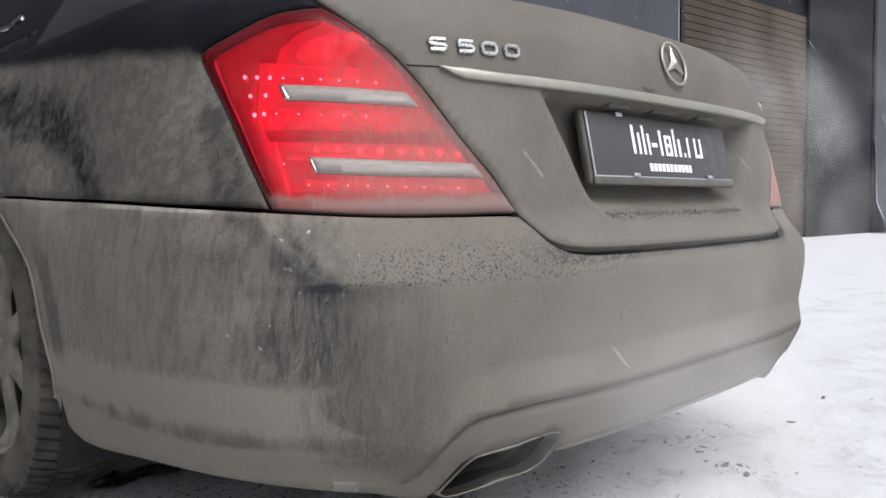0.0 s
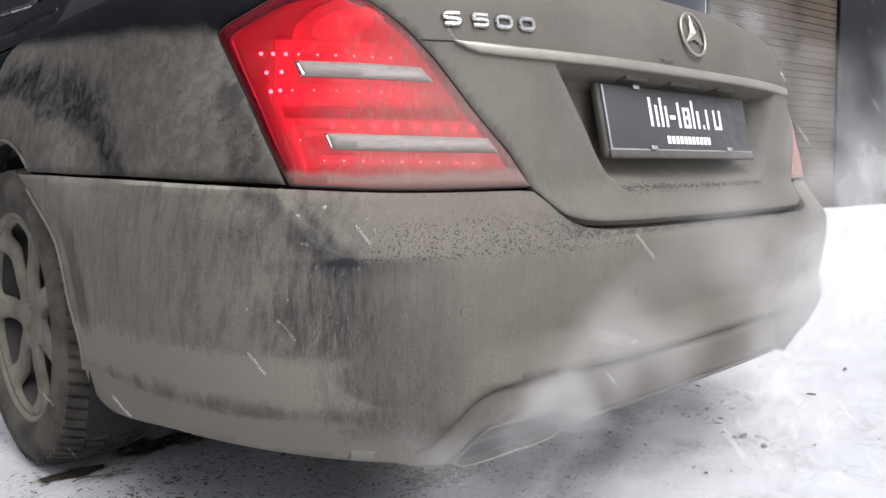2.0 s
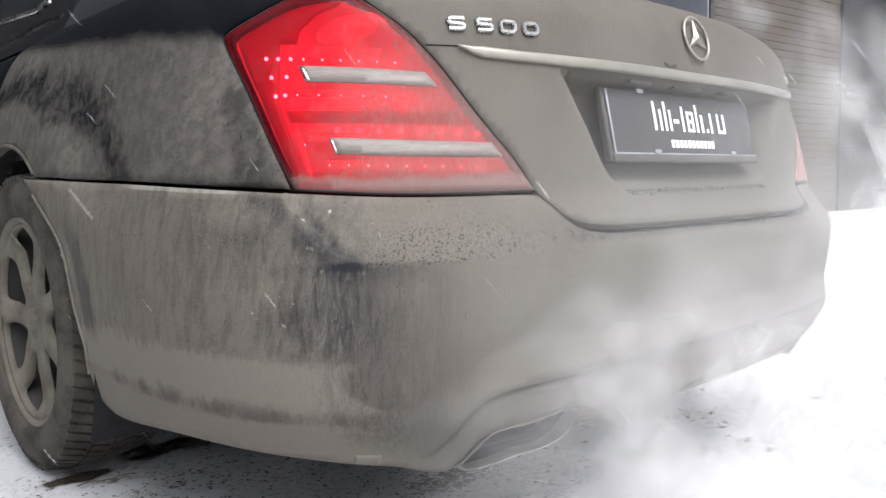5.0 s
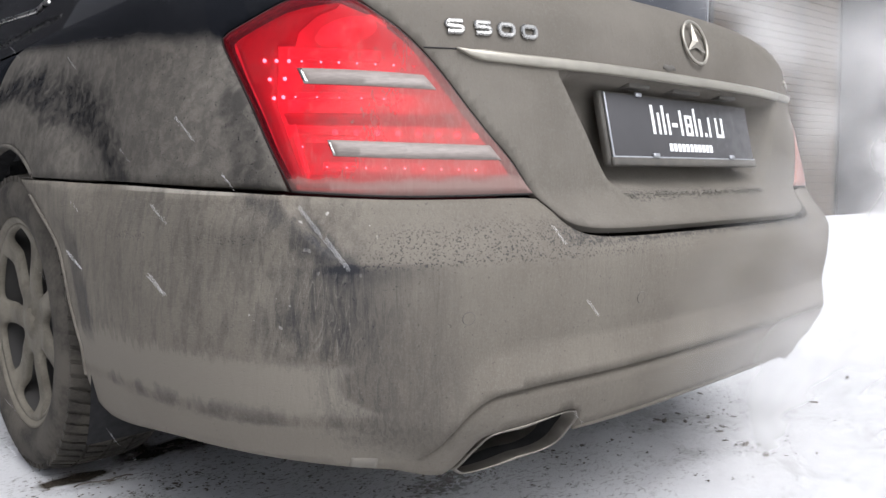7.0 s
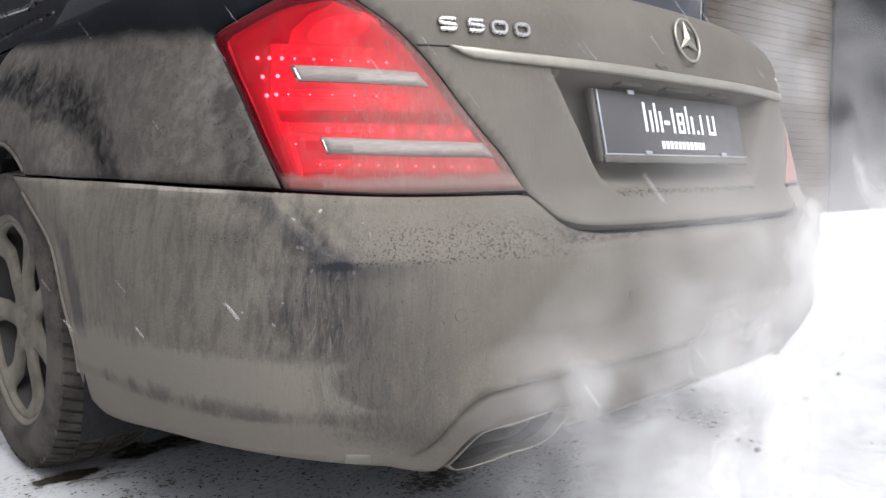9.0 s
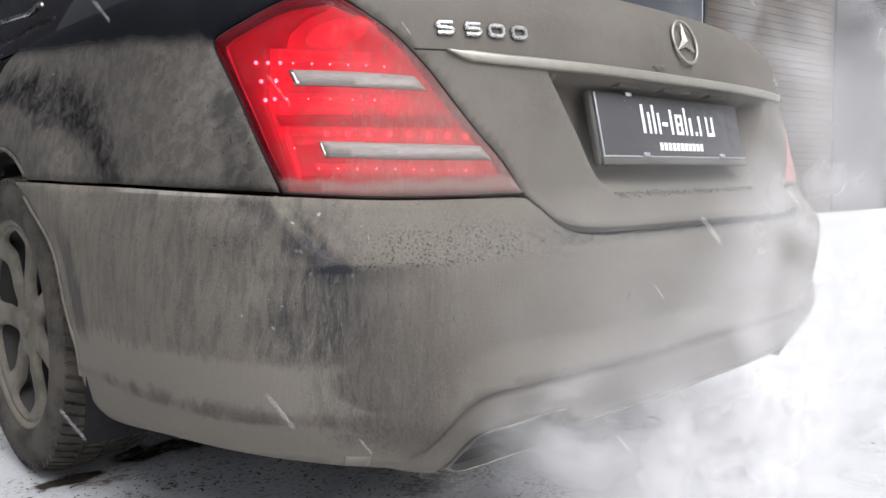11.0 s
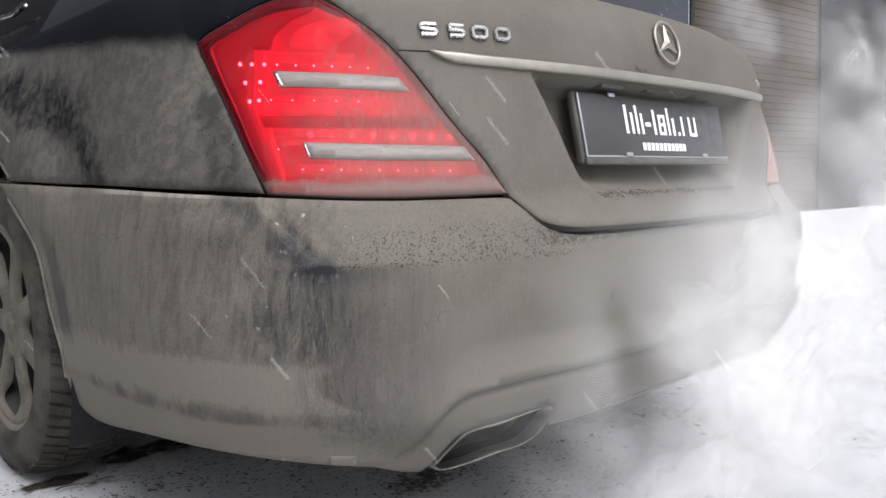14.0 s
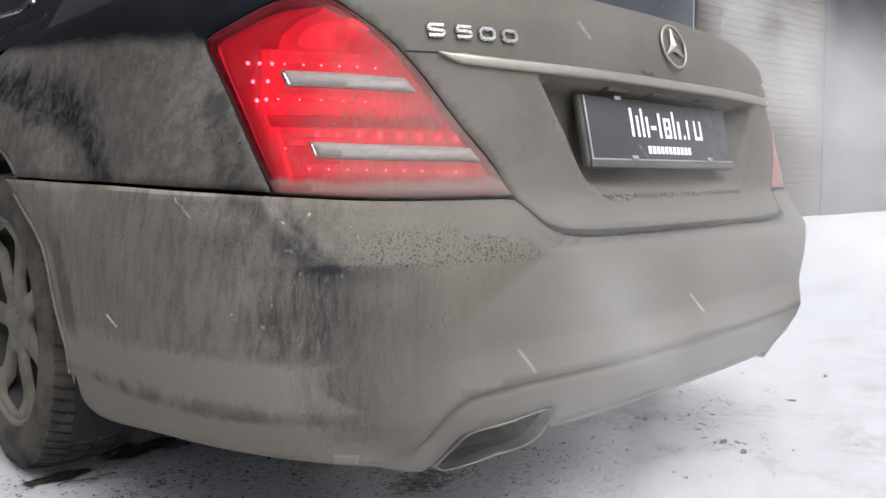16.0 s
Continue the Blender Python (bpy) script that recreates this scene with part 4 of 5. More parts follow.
def strip_on(bm, pts, half, lift, surface=skin, depth=0.006, soft=None):
    """A moulded bar along (s, z) points: half gives its half height at each point."""
    rows = []
    for i, (s, z) in enumerate(pts):
        h = half(s) if callable(half) else half
        e = h * .25 if soft is None else soft
        prof = ((-h, lift - depth), (-h, lift - e), (-h * .55, lift), (h * .55, lift), (h, lift - e), (h, lift - depth))
        rows.append([bm.verts.new(surface(s, z + a, b)) for a, b in prof])
    for a, b in zip(rows, rows[1:]):
        for k in range(5):
            bm.faces.new((a[k], b[k], b[k + 1], a[k + 1]))
    bm.faces.new(rows[0])
    bm.faces.new(rows[-1][::-1])
    bmesh.ops.recalc_face_normals(bm, faces=bm.faces)
    return bm


def ball(bm, at, r):
    bmesh.ops.create_uvsphere(bm, u_segments=10, v_segments=6, radius=r, matrix=Matrix.Translation(at))


def line(a, b, n=24):
    return [(a[0] + (b[0] - a[0]) * i / n, a[1] + (b[1] - a[1]) * i / n) for i in range(n + 1)]


def tail_lamp(car, lit):
    sg = 1 if lit else -1
    def side(pts):
        return [(p[0] * sg, *p[1:]) for p in pts][::sg]
    edge = curve(LAMP_EDGE, 0.012, True)
    lamp = panel("tail_lamp", side(edge), M["lens"] if lit else M["lens_off"], car, "lit red tail lamp filmed with dirt" if lit else "red tail lamp glass dulled by dirt", step=0.012, rim=0.018)
    # rubber seal round the glass
    bm = bmesh.new()
    sweep(bm, [skin(p[0], p[1], -0.0035) for p in side(edge)], 0.0028, 6, True)
    part("seal", bm, M["rubber"], lamp)
    if not lit:
        return
    mid = np.array([-.72, .76])
    shrunk = [tuple(mid + (np.array(p) - mid) * .975) for p in edge]
    panel("reflector", shrunk, M["glow_wide"], lamp, "lit red reflector", surface=lambda s, z: skin(s, z, -0.020), step=0.016, rim=0)
    # unlit frame along the outer edge and the upper corner
    frame_in = [(-.832, .650), (-.864, .720), (-.884, .765), (-.890, .829), (-.894, .852), (-.866, .8505), (-.862, .872), (-.836, .896), (-.806, .912)]
    frame_out = [(-.800, .920), (-.834, .915), (-.880, .903), (-.934, .878), (-.966, .860), (-.944, .822), (-.914, .772), (-.876, .697), (-.848, .645)]
    panel("corner_housing", curve([(*p, 1) for p in frame_in] + [(*p, 1) for p in frame_out], 0.012, True), M["glow_dark"], lamp, "dim red corner housing", surface=lambda s, z: skin(s, z, -0.014), step=0.012, rim=0.005)
    # dark land between the two lit fields
    panel("divider", curve([(-.872, .752, 1), (-.60, .748, 1), (-.575, .729, 1), (-.862, .735, 1)], 0.012, True), M["glow_mid"], lamp, surface=lambda s, z: skin(s, z, -0.016), step=0.014, rim=0.004)
    panel("divider", curve([(-.845, .661, 1), (-.47, .656, 1), (-.455, .634, 1), (-.838, .641, 1)], 0.012, True), M["glow_mid"], lamp, surface=lambda s, z: skin(s, z, -0.016), step=0.014, rim=0.004)
    # light guides
    for a, b, h in (((-.874, .840), (-.735, .832), .0075), ((-.864, .763), (-.640, .756), .010), ((-.855, .779), (-.66, .7735), .004), ((-.845, .7255), (-.57, .7205), .005),
                    ((-.832, .711), (-.545, .7065), .003), ((-.800, .672), (-.52, .6655), .006)):
        bm = bmesh.new()
        strip_on(bm, line(a, b), h, -0.012)
        part("light_guide", bm, M["glow_bar"], lamp, "bright red light guide")
    bm = bmesh.new()
    strip_on(bm, [(-.851 + .002 * i, .724 - .0052 * i) for i in range(15)], .011, -0.013)
    part("light_guide", bm, M["glow_bar"], lamp, "bright red light guide")
    # rounded upper reflector
    bm = bmesh.new()
    c = (-.790, .872)
    rows = []
    for r in np.linspace(0.0, 1.0, 7):
        rows.append([bm.verts.new(skin(c[0] - .062 * r * math.cos(a), c[1] + .030 * r * math.sin(a) - .012 * r * math.cos(a), -0.026 + .014 * (1 - r * r))) for a in np.linspace(0, math.tau, 40, endpoint=False)])
    for a, b in zip(rows, rows[1:]):
        for i in range(40):
            bm.faces.new((a[i], a[(i + 1) % 40], b[(i + 1) % 40], b[i]))
    part("upper_reflector", bm, M["glow_bar"], lamp, "domed red reflector")
    # clear strips in the glass
    for pts in ([(-.851, .812, 1), (-.838, .788, 1), (-.700, .7815), (-.642, .779, 1), (-.668, .801, 1), (-.745, .806)],
                [(-.793, .705, 1), (-.782, .682, 1), (-.679, .678), (-.500, .6755, 1), (-.528, .6975, 1), (-.682, .701)]):
        panel("clear_strip", curve(pts, .010, True), M["clear"], lamp, "dusty clear strip in the red glass", surface=lambda s, z: skin(s, z, .0009), step=.010, rim=.0012)
    # bright end facets of the clear strips
    for pts in ([(-.852, .811, 1), (-.839, .789, 1), (-.831, .789, 1), (-.845, .8112, 1)], [(-.794, .704, 1), (-.783, .683, 1), (-.779, .683, 1), (-.790, .7045, 1)]):
        panel("end_facet", curve(pts, .006, True), M["badge"], lamp, "bright end of the clear strip", surface=lambda s, z: skin(s, z, .0016), step=.008, rim=.001)
    # diodes
    rows = [[(-.908 + .0195 * i, .829 - .0011 * i) for i in range(4)] + [(-.821 + .0265 * i, .824 - .0013 * i) for i in range(5)],
            [(-.896, .801), (-.872, .801)], [(-.886, .772), (-.871, .773)]]
    for row in rows:
        for p in row:
            bm = bmesh.new()
            ball(bm, skin(*p, -0.009), .0030 if p[0] < -.86 else .0018)
            part("diode", bm, M["led"], lamp)
    for p in [(-.852 + .0335 * i, .773 - .0012 * i) for i in range(5)] + [(-.793 + .0315 * i, .669 - .0008 * i) for i in range(9)] + [(-.834, .699)]:
        bm = bmesh.new()
        ball(bm, skin(*p, -0.009), .0015)
        part("diode", bm, M["led"], lamp)
    for p in [(-.784 + .033 * i, .7195 - .0008 * i) for i in range(8)]:
        bm = bmesh.new()
        ball(bm, skin(*p, -0.010), .0048)
        part("diode", bm, M["led_soft"], lamp)


# ---- small crumbs ----
OCTA = np.array([(1, 0, 0), (-1, 0, 0), (0, 1, 0), (0, -1, 0), (0, 0, 1), (0, 0, -1)], float)
OCTA_F = [(0, 2, 4), (2, 1, 4), (1, 3, 4), (3, 0, 4), (2, 0, 5), (1, 2, 5), (3, 1, 5), (0, 3, 5)]


def specks(name, places, sizes, squash, material, seed):
    """Many small uneven crumbs in one mesh."""
    rnd = np.random.default_rng(seed)
    co, faces = [], []
    for k, (p, r) in enumerate(zip(places, sizes)):
        a = rnd.uniform(0, 6.3)
        v = OCTA * rnd.uniform(.6, 1.3, (6, 1)) * r * np.array(squash)
        v = v @ np.array([[math.cos(a), math.sin(a), 0], [-math.sin(a), math.cos(a), 0], [0, 0, 1]])
        co += (v + np.array(p)).tolist()
        faces += [tuple(i + 6 * k for i in f) for f in OCTA_F]
    me = bpy.data.meshes.new(name)
    me.from_pydata(co, [], faces)
    me.materials.append(material)
    return new(name, me)


# ---- trim, plate, badges ----
GLYPHS = {"S": [(1, 1, 0), (0, 1, .26), (0, .54, .22), (1, .46, .22), (1, 0, .26), (0, 0, 0)],
          "5": [(1, 1, 0), (.06, 1, .06), (.06, .56, .04), (1, .56, .26), (1, 0, .26), (0, 0, 0)],
          "0": [(0, 0, .30), (1, 0, .30), (1, 1, .30), (0, 1, .30)]}


def letter_mesh(ch, w, h, stroke, depth):
    """A raised chrome character: a chamfered bar along its square-cut strokes."""
    closed = ch == "0"
    g, path = GLYPHS[ch], []
    pts = [(Vector((x * (w - stroke) - (w - stroke) / 2, y * (h - stroke) - (h - stroke) / 2)), r * h) for x, y, r in g]
    for i, (p, r) in enumerate(pts):
        if r == 0 and not closed:
            path.append(p)
            continue
        a = (pts[i - 1][0] - p).normalized()
        b = (pts[(i + 1) % len(pts)][0] - p).normalized()
        for k in range(7):
            u = k / 6
            path.append((p + a * r) * (1 - u) ** 2 + p * 2 * u * (1 - u) + (p + b * r) * u ** 2)
    bm, rows, n = bmesh.new(), [], len(path)
    for i, p in enumerate(path):
        q0 = path[i - 1] if closed or i else p
        q1 = path[(i + 1) % n] if closed or i < n - 1 else p
        d = (q1 - q0).normalized()
        side = Vector((-d.y, d.x)) * stroke / 2
        prof = ((-1.0, 0.0), (-1.0, depth * .6), (-.55, depth), (.55, depth), (1.0, depth * .6), (1.0, 0.0))
        rows.append([bm.verts.new((p.x + side.x * k, p.y + side.y * k, z)) for k, z in prof])
    for i in range(n if closed else n - 1):
        a, b = rows[i], rows[(i + 1) % n]
        for k in range(5):
            bm.faces.new((a[k], b[k], b[k + 1], a[k + 1]))
    if not closed:
        bm.faces.new(rows[0])
        bm.faces.new(rows[-1][::-1])
    bmesh.ops.recalc_face_normals(bm, faces=bm.faces)
    me = bpy.data.meshes.new("letter")
    bm.to_mesh(me)
    bm.free()
    return me


def on_body(s, z, lift=0.0):
    """A frame on the body: x to the right along it, y up, z outward."""
    p, n = skin(s, z, lift), outward(shell, s, z)
    up = (Vector((0, 0, 1)) - n * n.z).normalized()
    right = up.cross(n)
    m = Matrix((right, up, n)).transposed().to_4x4()
    return Matrix.Translation(p) @ m


def trims(car):
    pts = [(-.626, .8425), (-.618, .8405), (-.605, .837), (-.585, .8345), (-.55, .8325), (-.50, .8310), (-.45, .8302)] + [(q, .8298) for q in np.arange(-.42, .421, .03)]
    pts += [(-p[0], p[1]) for p in pts[:7]][::-1]
    bm = bmesh.new()
    strip_on(bm, pts, lambda s: .0012 + .0072 * smooth01((.628 - abs(s)) / .045), 0.007, depth=0.012)
    part("handle_strip", bm, M["strip"], car, "dusty chrome strip over the plate bay")
    for sg in (-1, 1):
        # thin black bar on the skin: the shade of the pressed crease
        bm = bmesh.new()
        sweep(bm, [skin(sg * q, .8425, .0004) for q in np.linspace(.626, .676, 8)], .0011, 6)
        part("crease_shade", bm, M["gap"], car)
    badge = new("model_badge")
    badge.parent = car
    tagged(badge, "chrome letters on the boot lid")
    for ch, s in zip("S500", (-.630, -.585, -.5445, -.5025)):
        me = letter_mesh(ch, .0325, .0236, .0076, .0052)
        me.materials.append(M["badge"])
        o = new("letter", me)
        o.parent = badge
        o.matrix_basis = on_body(s, .8755, .0004)
    # small script badge by the far lamp: unreadable, a plain bar
    bm = bmesh.new()
    strip_on(bm, line((.545, .871), (.635, .871), 10), .006, .003, depth=.005)
    part("script_badge", bm, M["strip"], car, "small dusty chrome badge")
    # round emblem
    emblem = new("emblem")
    emblem.parent = car
    tagged(emblem, "round chrome emblem")
    m = on_body(0, .9045, .004)
    R = .0425
    bm = bmesh.new()
    sweep(bm, [m @ Vector((R * math.cos(a), R * math.sin(a), 0)) for a in np.linspace(0, math.tau, 48, endpoint=False)], .0033, 8, True)
    part("ring", bm, M["strip"], emblem)
    for k in range(3):
        a = radians(90 + 120 * k)
        bm = bmesh.new()
        tip = Vector((R * math.cos(a), R * math.sin(a), 0))
        side = Vector((-math.sin(a), math.cos(a), 0))
        pts = [Vector((0, 0, .0065)), tip * .98 + Vector((0, 0, .001)), side * .0085 + tip * .12, -side * .0085 + tip * .12, -tip * .11]
        v = [bm.verts.new(m @ p) for p in pts]
        for f in ((0, 1, 2), (0, 3, 1), (0, 2, 4), (0, 4, 3), (1, 3, 4), (1, 4, 2)):
            bm.faces.new([v[i] for i in f])
        part("arm", bm, M["strip"], emblem, smooth=False)
    # plate and its holder
    tilt = -math.degrees(.198)
    place = pose(0, .049, .741, 90 + tilt, 0, 0)
    bm = bmesh.new()
    box(bm, (-.272, -.072, -.020), (.272, .062, -.004), .005)
    holder = part("plate_holder", bm, M["holder"], car, "dusty black plate holder")
    holder.matrix_basis = place
    bm = bmesh.new()
    box(bm, (-.268, -.074, -.006), (.268, -.0585, .002), .003)
    part("lower_rail", bm, M["holder"], holder)
    bm = bmesh.new()
    box(bm, (-.26, -.056, -.003), (.26, .056, 0.0), .001)
    plate = part("plate", bm, M["plate"], holder, "black advertising plate with white print")
    bm = bmesh.new()
    box(bm, (-.2645, -.057, -.003), (-.2600, .057, .0008), .0008)
    part("plate_edge", bm, M["edge"], holder, "bright metal edge")
    bm = bmesh.new()
    box(bm, (-.2645, -.0590, -.003), (.2645, -.0562, .0008), .0008)
    part("plate_edge", bm, M["edge"], holder, "bright metal edge")

    def bar(x0, z0, x1, z1):
        bm = bmesh.new()
        box(bm, (x0, z0, .0002), (x1, z1, .0012))
        part("printed_bar", bm, M["print"], holder, smooth=False)
    # the big line of print as plain bars
    base = -.0135
    for x0, x1, h in ((-.125, -.1165, .055), (-.1045, -.097, .041), (-.0875, -.080, .056), (-.0705, -.063, .041), (-.0255, -.0175, .050), (-.006, .0015, .041), (.0125, .020, .041),
                      (.0285, .036, .056), (.0465, .0555, .036), (.0665, .074, .008), (.0835, .091, .041), (.1135, .121, .041), (.1365, .1445, .041)):
        bar(x0, base, x1, base + h)
    bar(-.055, .002, -.036, .010)
    bar(.121, base, .1365, base + .007)
    bar(.0015, base, .0125, base + .006)
    bar(.0015, base + .018, .0125, base + .024)
    bar(.0015, base + .035, .0125, base + .041)
    # the small line
    for k in range(11):
        x = -.076 + .0151 * k
        bar(x, -.0455, x + .0105, -.0305)
    for x, z in ((-.131, -.0545), (.158, -.0545), (-.160, .0575)):
        bm = bmesh.new()
        box(bm, (x - .010, z - .004, .0002), (x + .010, z + .004, .005), .002)
        part("clip", bm, M["edge"], holder, "bright plate clip")
    # bay lamps and catch
    for x0, x1 in ((-.20, -.13), (.13, .20), (-.05, .05)):
        bm = bmesh.new()
        box(bm, (x0, .050, .808), (x1, .078, .8215), .003)
        part("bay_lamp", bm, M["holder"], car)
    # crumbs of dried dirt along the foot of the plate bay
    rnd = random.Random(17)
    places = [tuple(skin(s, .6175 + rnd.gauss(0, .0028), .001)) for s in (rnd.uniform(-.215, .235) for _ in range(420))]
    crust = specks("dirt_crust", places, [rnd.uniform(.0008, .0022) for _ in places], (1.4, 1.0, .8), M["film"], 6)
    crust.parent = car
    tagged(crust, "crumbly line of dried dirt")
    # a chip of dirt has fallen off above the strip
    bm = bmesh.new()
    strip_on(bm, [(-.150 + .008 * i, .8475 + .0015 * math.sin(i * 1.7)) for i in range(7)], lambda s: .0018 + .0055 * max(0.0, 1 - ((s + .126) / .024) ** 2), .0012, depth=.003)
    part("bare_patch", bm, M["holder"], car, "dark patch where the dirt fell off")
    # parking sensors
    for s in (-.622, -.278, .278, .622):
        m = on_body(s, .4515, .0)
        bm = bmesh.new()
        sweep(bm, [m @ Vector((.0092 * math.cos(a), .0092 * math.sin(a), .0002)) for a in np.linspace(0, math.tau, 32, endpoint=False)], .0007, 6, True)
        ring = part("parking_sensor", bm, M["holder"], car, "round dusty parking sensor")
        bm = bmesh.new()
        bmesh.ops.create_circle(bm, cap_ends=True, radius=.0088, segments=28, matrix=m @ Matrix.Translation((0, 0, .0007)))
        part("sensor_face", bm, M["bumper"], ring)
    bm = bmesh.new()
    strip_on(bm, line((-.422, .2515), (.422, .2515), 60), .0042, -.0005, depth=.010)
    part("valance_lip", bm, M["bumper"], car, "thin lower lip of the bumper")
    # black bead laid in the groove to paint its shadow
    bm = bmesh.new()
    sweep(bm, [skin(q, CREASE(abs(q), 1) - .0062, .0008) for q in np.arange(-.70, .7001, .012)], .0030, 6)
    part("groove_shade", bm, M["gap"], car, "black bead for the shadow in the valance groove")
    for sg in (-1, 1):
        bm = bmesh.new()
        strip_on(bm, line((.755 * sg, .2285), (.795 * sg, .2305), 8), .0095, .0022, depth=.004)
        part("jacking_cover", bm, M["pale"], car, "pale square cover at the bumper's foot")


def exhaust(car, sg):
    """A flattened trapezoid tip, flush in its bumper cut-out."""
    loop = curve(EXHAUST, .008, True)
    mid = np.mean(np.array(loop), 0)

    def ring(bm, k, back, up=1.0):
        made = []
        for p in loop:
            d = np.array(p) - mid
            n = np.hypot(*d)
            q = mid + d * (n - k * (.6 + .4 * abs(d[1]) / n)) / n if k < .05 else mid + d * .02
            at = Vector(shell(q[0] * sg, q[1]))
            at += Vector((0, back - .013, 0))
            made.append(bm.verts.new(at))
        return made

    def skin_rings(bm, spec):
        rings = [ring(bm, *r) for r in spec]
        for a, b in zip(rings, rings[1:]):
            for i in range(len(loop)):
                bm.faces.new((a[i], a[(i + 1) % len(loop)], b[(i + 1) % len(loop)], b[i]))
        bmesh.ops.recalc_face_normals(bm, faces=bm.faces)
        return bm
    tip = part("exhaust_tip", skin_rings(bmesh.new(), [(.016, .09), (.004, .03), (.0, .006), (.0, .001), (.0015, -.0015), (.0045, -.0015), (.0065, .002), (.0075, .03)]), M["tip"], car, "sooty steel exhaust tip")
    part("pipe_bore", skin_rings(bmesh.new(), [(.0079, .027), (.014, .16), (.5, .17)]), M["soot"], tip, "black soot inside the pipe")


M["pale"] = plain("pale_dust_cake", (0.150, 0.137, 0.117), 0.85, 0, 0.15, 60, 0.2)
tail_lamp(car, True)
tail_lamp(car, False)
trims(car)
for sg in (1, -1):
    exhaust(car, sg)


# ---- grit on the snow ----
def grit():
    rnd = random.Random(5)
    places, sizes = [], []
    spots = [(.59, .27, .10, .05, 40), (.37, .08, .10, .05, 40), (.30, .30, .22, .1, 50), (-.29, .45, .05, .025, 150), (-.7, .85, .18, .10, 170), (-.45, .62, .2, .08, 90), (.9, .25, .3, .25, 25), (1.8, .5, 1.2, 1.0, 40), (-.95, .95, .1, .1, 40), (-.05, .40, .2, .06, 60)]
    for cx, cy, sx, sy, n in spots:
        for _ in range(n):
            x, y = rnd.gauss(cx, sx), rnd.gauss(cy, sy)
            for _ in range(rnd.randrange(1, 4)):
                places.append((x + rnd.gauss(0, .008), y + rnd.gauss(0, .005), .001))
                sizes.append(rnd.uniform(.001, .0034) * (2.2 if rnd.random() < .03 else 1))
    ob = specks("grit", places, sizes, (1.8, 1.0, .45), M["grit"], 3)
    tagged(ob, "scattered brown grit and clods on the snow", "grit", kind="stuff")


grit()


def clods():
    """A few frozen lumps of road dirt lying on the snow."""
    rnd = random.Random(31)
    spots = ((.405, .112, .017), (.372, .045, .016), (.425, .085, .010), (.455, .205, .010), (.55, .285, .013), (.435, .352, .016), (.47, .31, .011), (.40, .16, .008),
             (.385, .125, .009), (.60, .24, .009), (.89, .14, .012), (1.26, .18, .012), (.43, .37, .012), (.52, .36, .009), (.75, .42, .010), (1.55, .55, .016), (1.15, .40, .010))
    for x, y, r in spots:
        bm = bmesh.new()
        bmesh.ops.create_icosphere(bm, subdivisions=1, radius=1.0)
        a = rnd.uniform(0, 3.1)
        for v in bm.verts:
            k = 1 + .35 * noise.noise(v.co * 1.7 + Vector((x * 40, y * 40, 0)))
            p = Vector((v.co.x * 1.5, v.co.y * .60, v.co.z * .34)) * k * r * .8
            v.co = (p.x * math.cos(a) - p.y * math.sin(a), p.x * math.sin(a) + p.y * math.cos(a), p.z)
        ob = part("dirt_clod", bm, M["grit"], smooth=False)
        ob.location = (x, y, -.004)
        tagged(ob, "small frozen clod of brown road dirt on snow", "clod", "clods on the snow")
    bm = bmesh.new()
    sweep(bm, [(-.875 + .012 * i, .985 + .006 * math.sin(i * .9) - .0002 * i * i, .002 + .001 * (i % 2)) for i in range(11)], .0016, 6)
    tagged(part("twig", bm, M["grit"]), "thin dark twig lying on the slush", "twig")


clods()


# ---- exhaust steam and falling snow ----
def steam_mat(name, peak, scale):
    s = Shade(name, 1.0)
    info = s.n.new("ShaderNodeObjectInfo")
    shift = s.n.new("ShaderNodeVectorMath")
    shift.operation = "ADD"
    s.l.new(s.tc.outputs["Object"], shift.inputs[0])
    lift = s.n.new("ShaderNodeCombineXYZ")
    s.put(lift.inputs[0], s.math("MULTIPLY", info.outputs["Random"], 37.0))
    s.put(lift.inputs[2], s.math("MULTIPLY", info.outputs["Random"], 91.0))
    s.l.new(lift.outputs[0], shift.inputs[1])
    vec = shift.outputs[0]
    broad = s.noise(scale, 2, 0.45, vec=vec, distort=0.30)
    fine = s.noise(scale * 2.6, 2, 0.5, vec=vec, distort=0.3)
    x, y = s.axis(0), s.axis(1)
    r = s.math("SQRT", s.math("ADD", s.math("MULTIPLY", x, x), s.math("MULTIPLY", y, y)))
    fall = s.ramp(r, 1.0, 0.05)
    body = s.ramp(s.math("ADD", s.math("MULTIPLY", broad, 0.76), s.math("MULTIPLY", fine, 0.24)), 0.33, 0.70)
    alpha = s.math("MULTIPLY", s.math("MULTIPLY", fall, body), peak)
    white = s.n.new("ShaderNodeBsdfDiffuse")
    white.inputs[0].default_value = (0.90, 0.89, 0.88, 1)
    thru = s.n.new("ShaderNodeBsdfTranslucent")
    thru.inputs[0].default_value = (0.90, 0.89, 0.88, 1)
    both = s.n.new("ShaderNodeMixShader")
    both.inputs[0].default_value = 0.4
    s.l.new(white.outputs[0], both.inputs[1])
    s.l.new(thru.outputs[0], both.inputs[2])
    clear = s.n.new("ShaderNodeBsdfTransparent")
    mix = s.n.new("ShaderNodeMixShader")
    s.put(mix.inputs[0], alpha)
    s.l.new(clear.outputs[0], mix.inputs[1])
    s.l.new(both.outputs[0], mix.inputs[2])
    s.l.new(mix.outputs[0], s.out.inputs["Surface"])
    return s.mat


M["steam"] = steam_mat("dense_steam", 0.60, 1.8)
M["steam_thin"] = steam_mat("thin_steam", 0.23, 1.3)


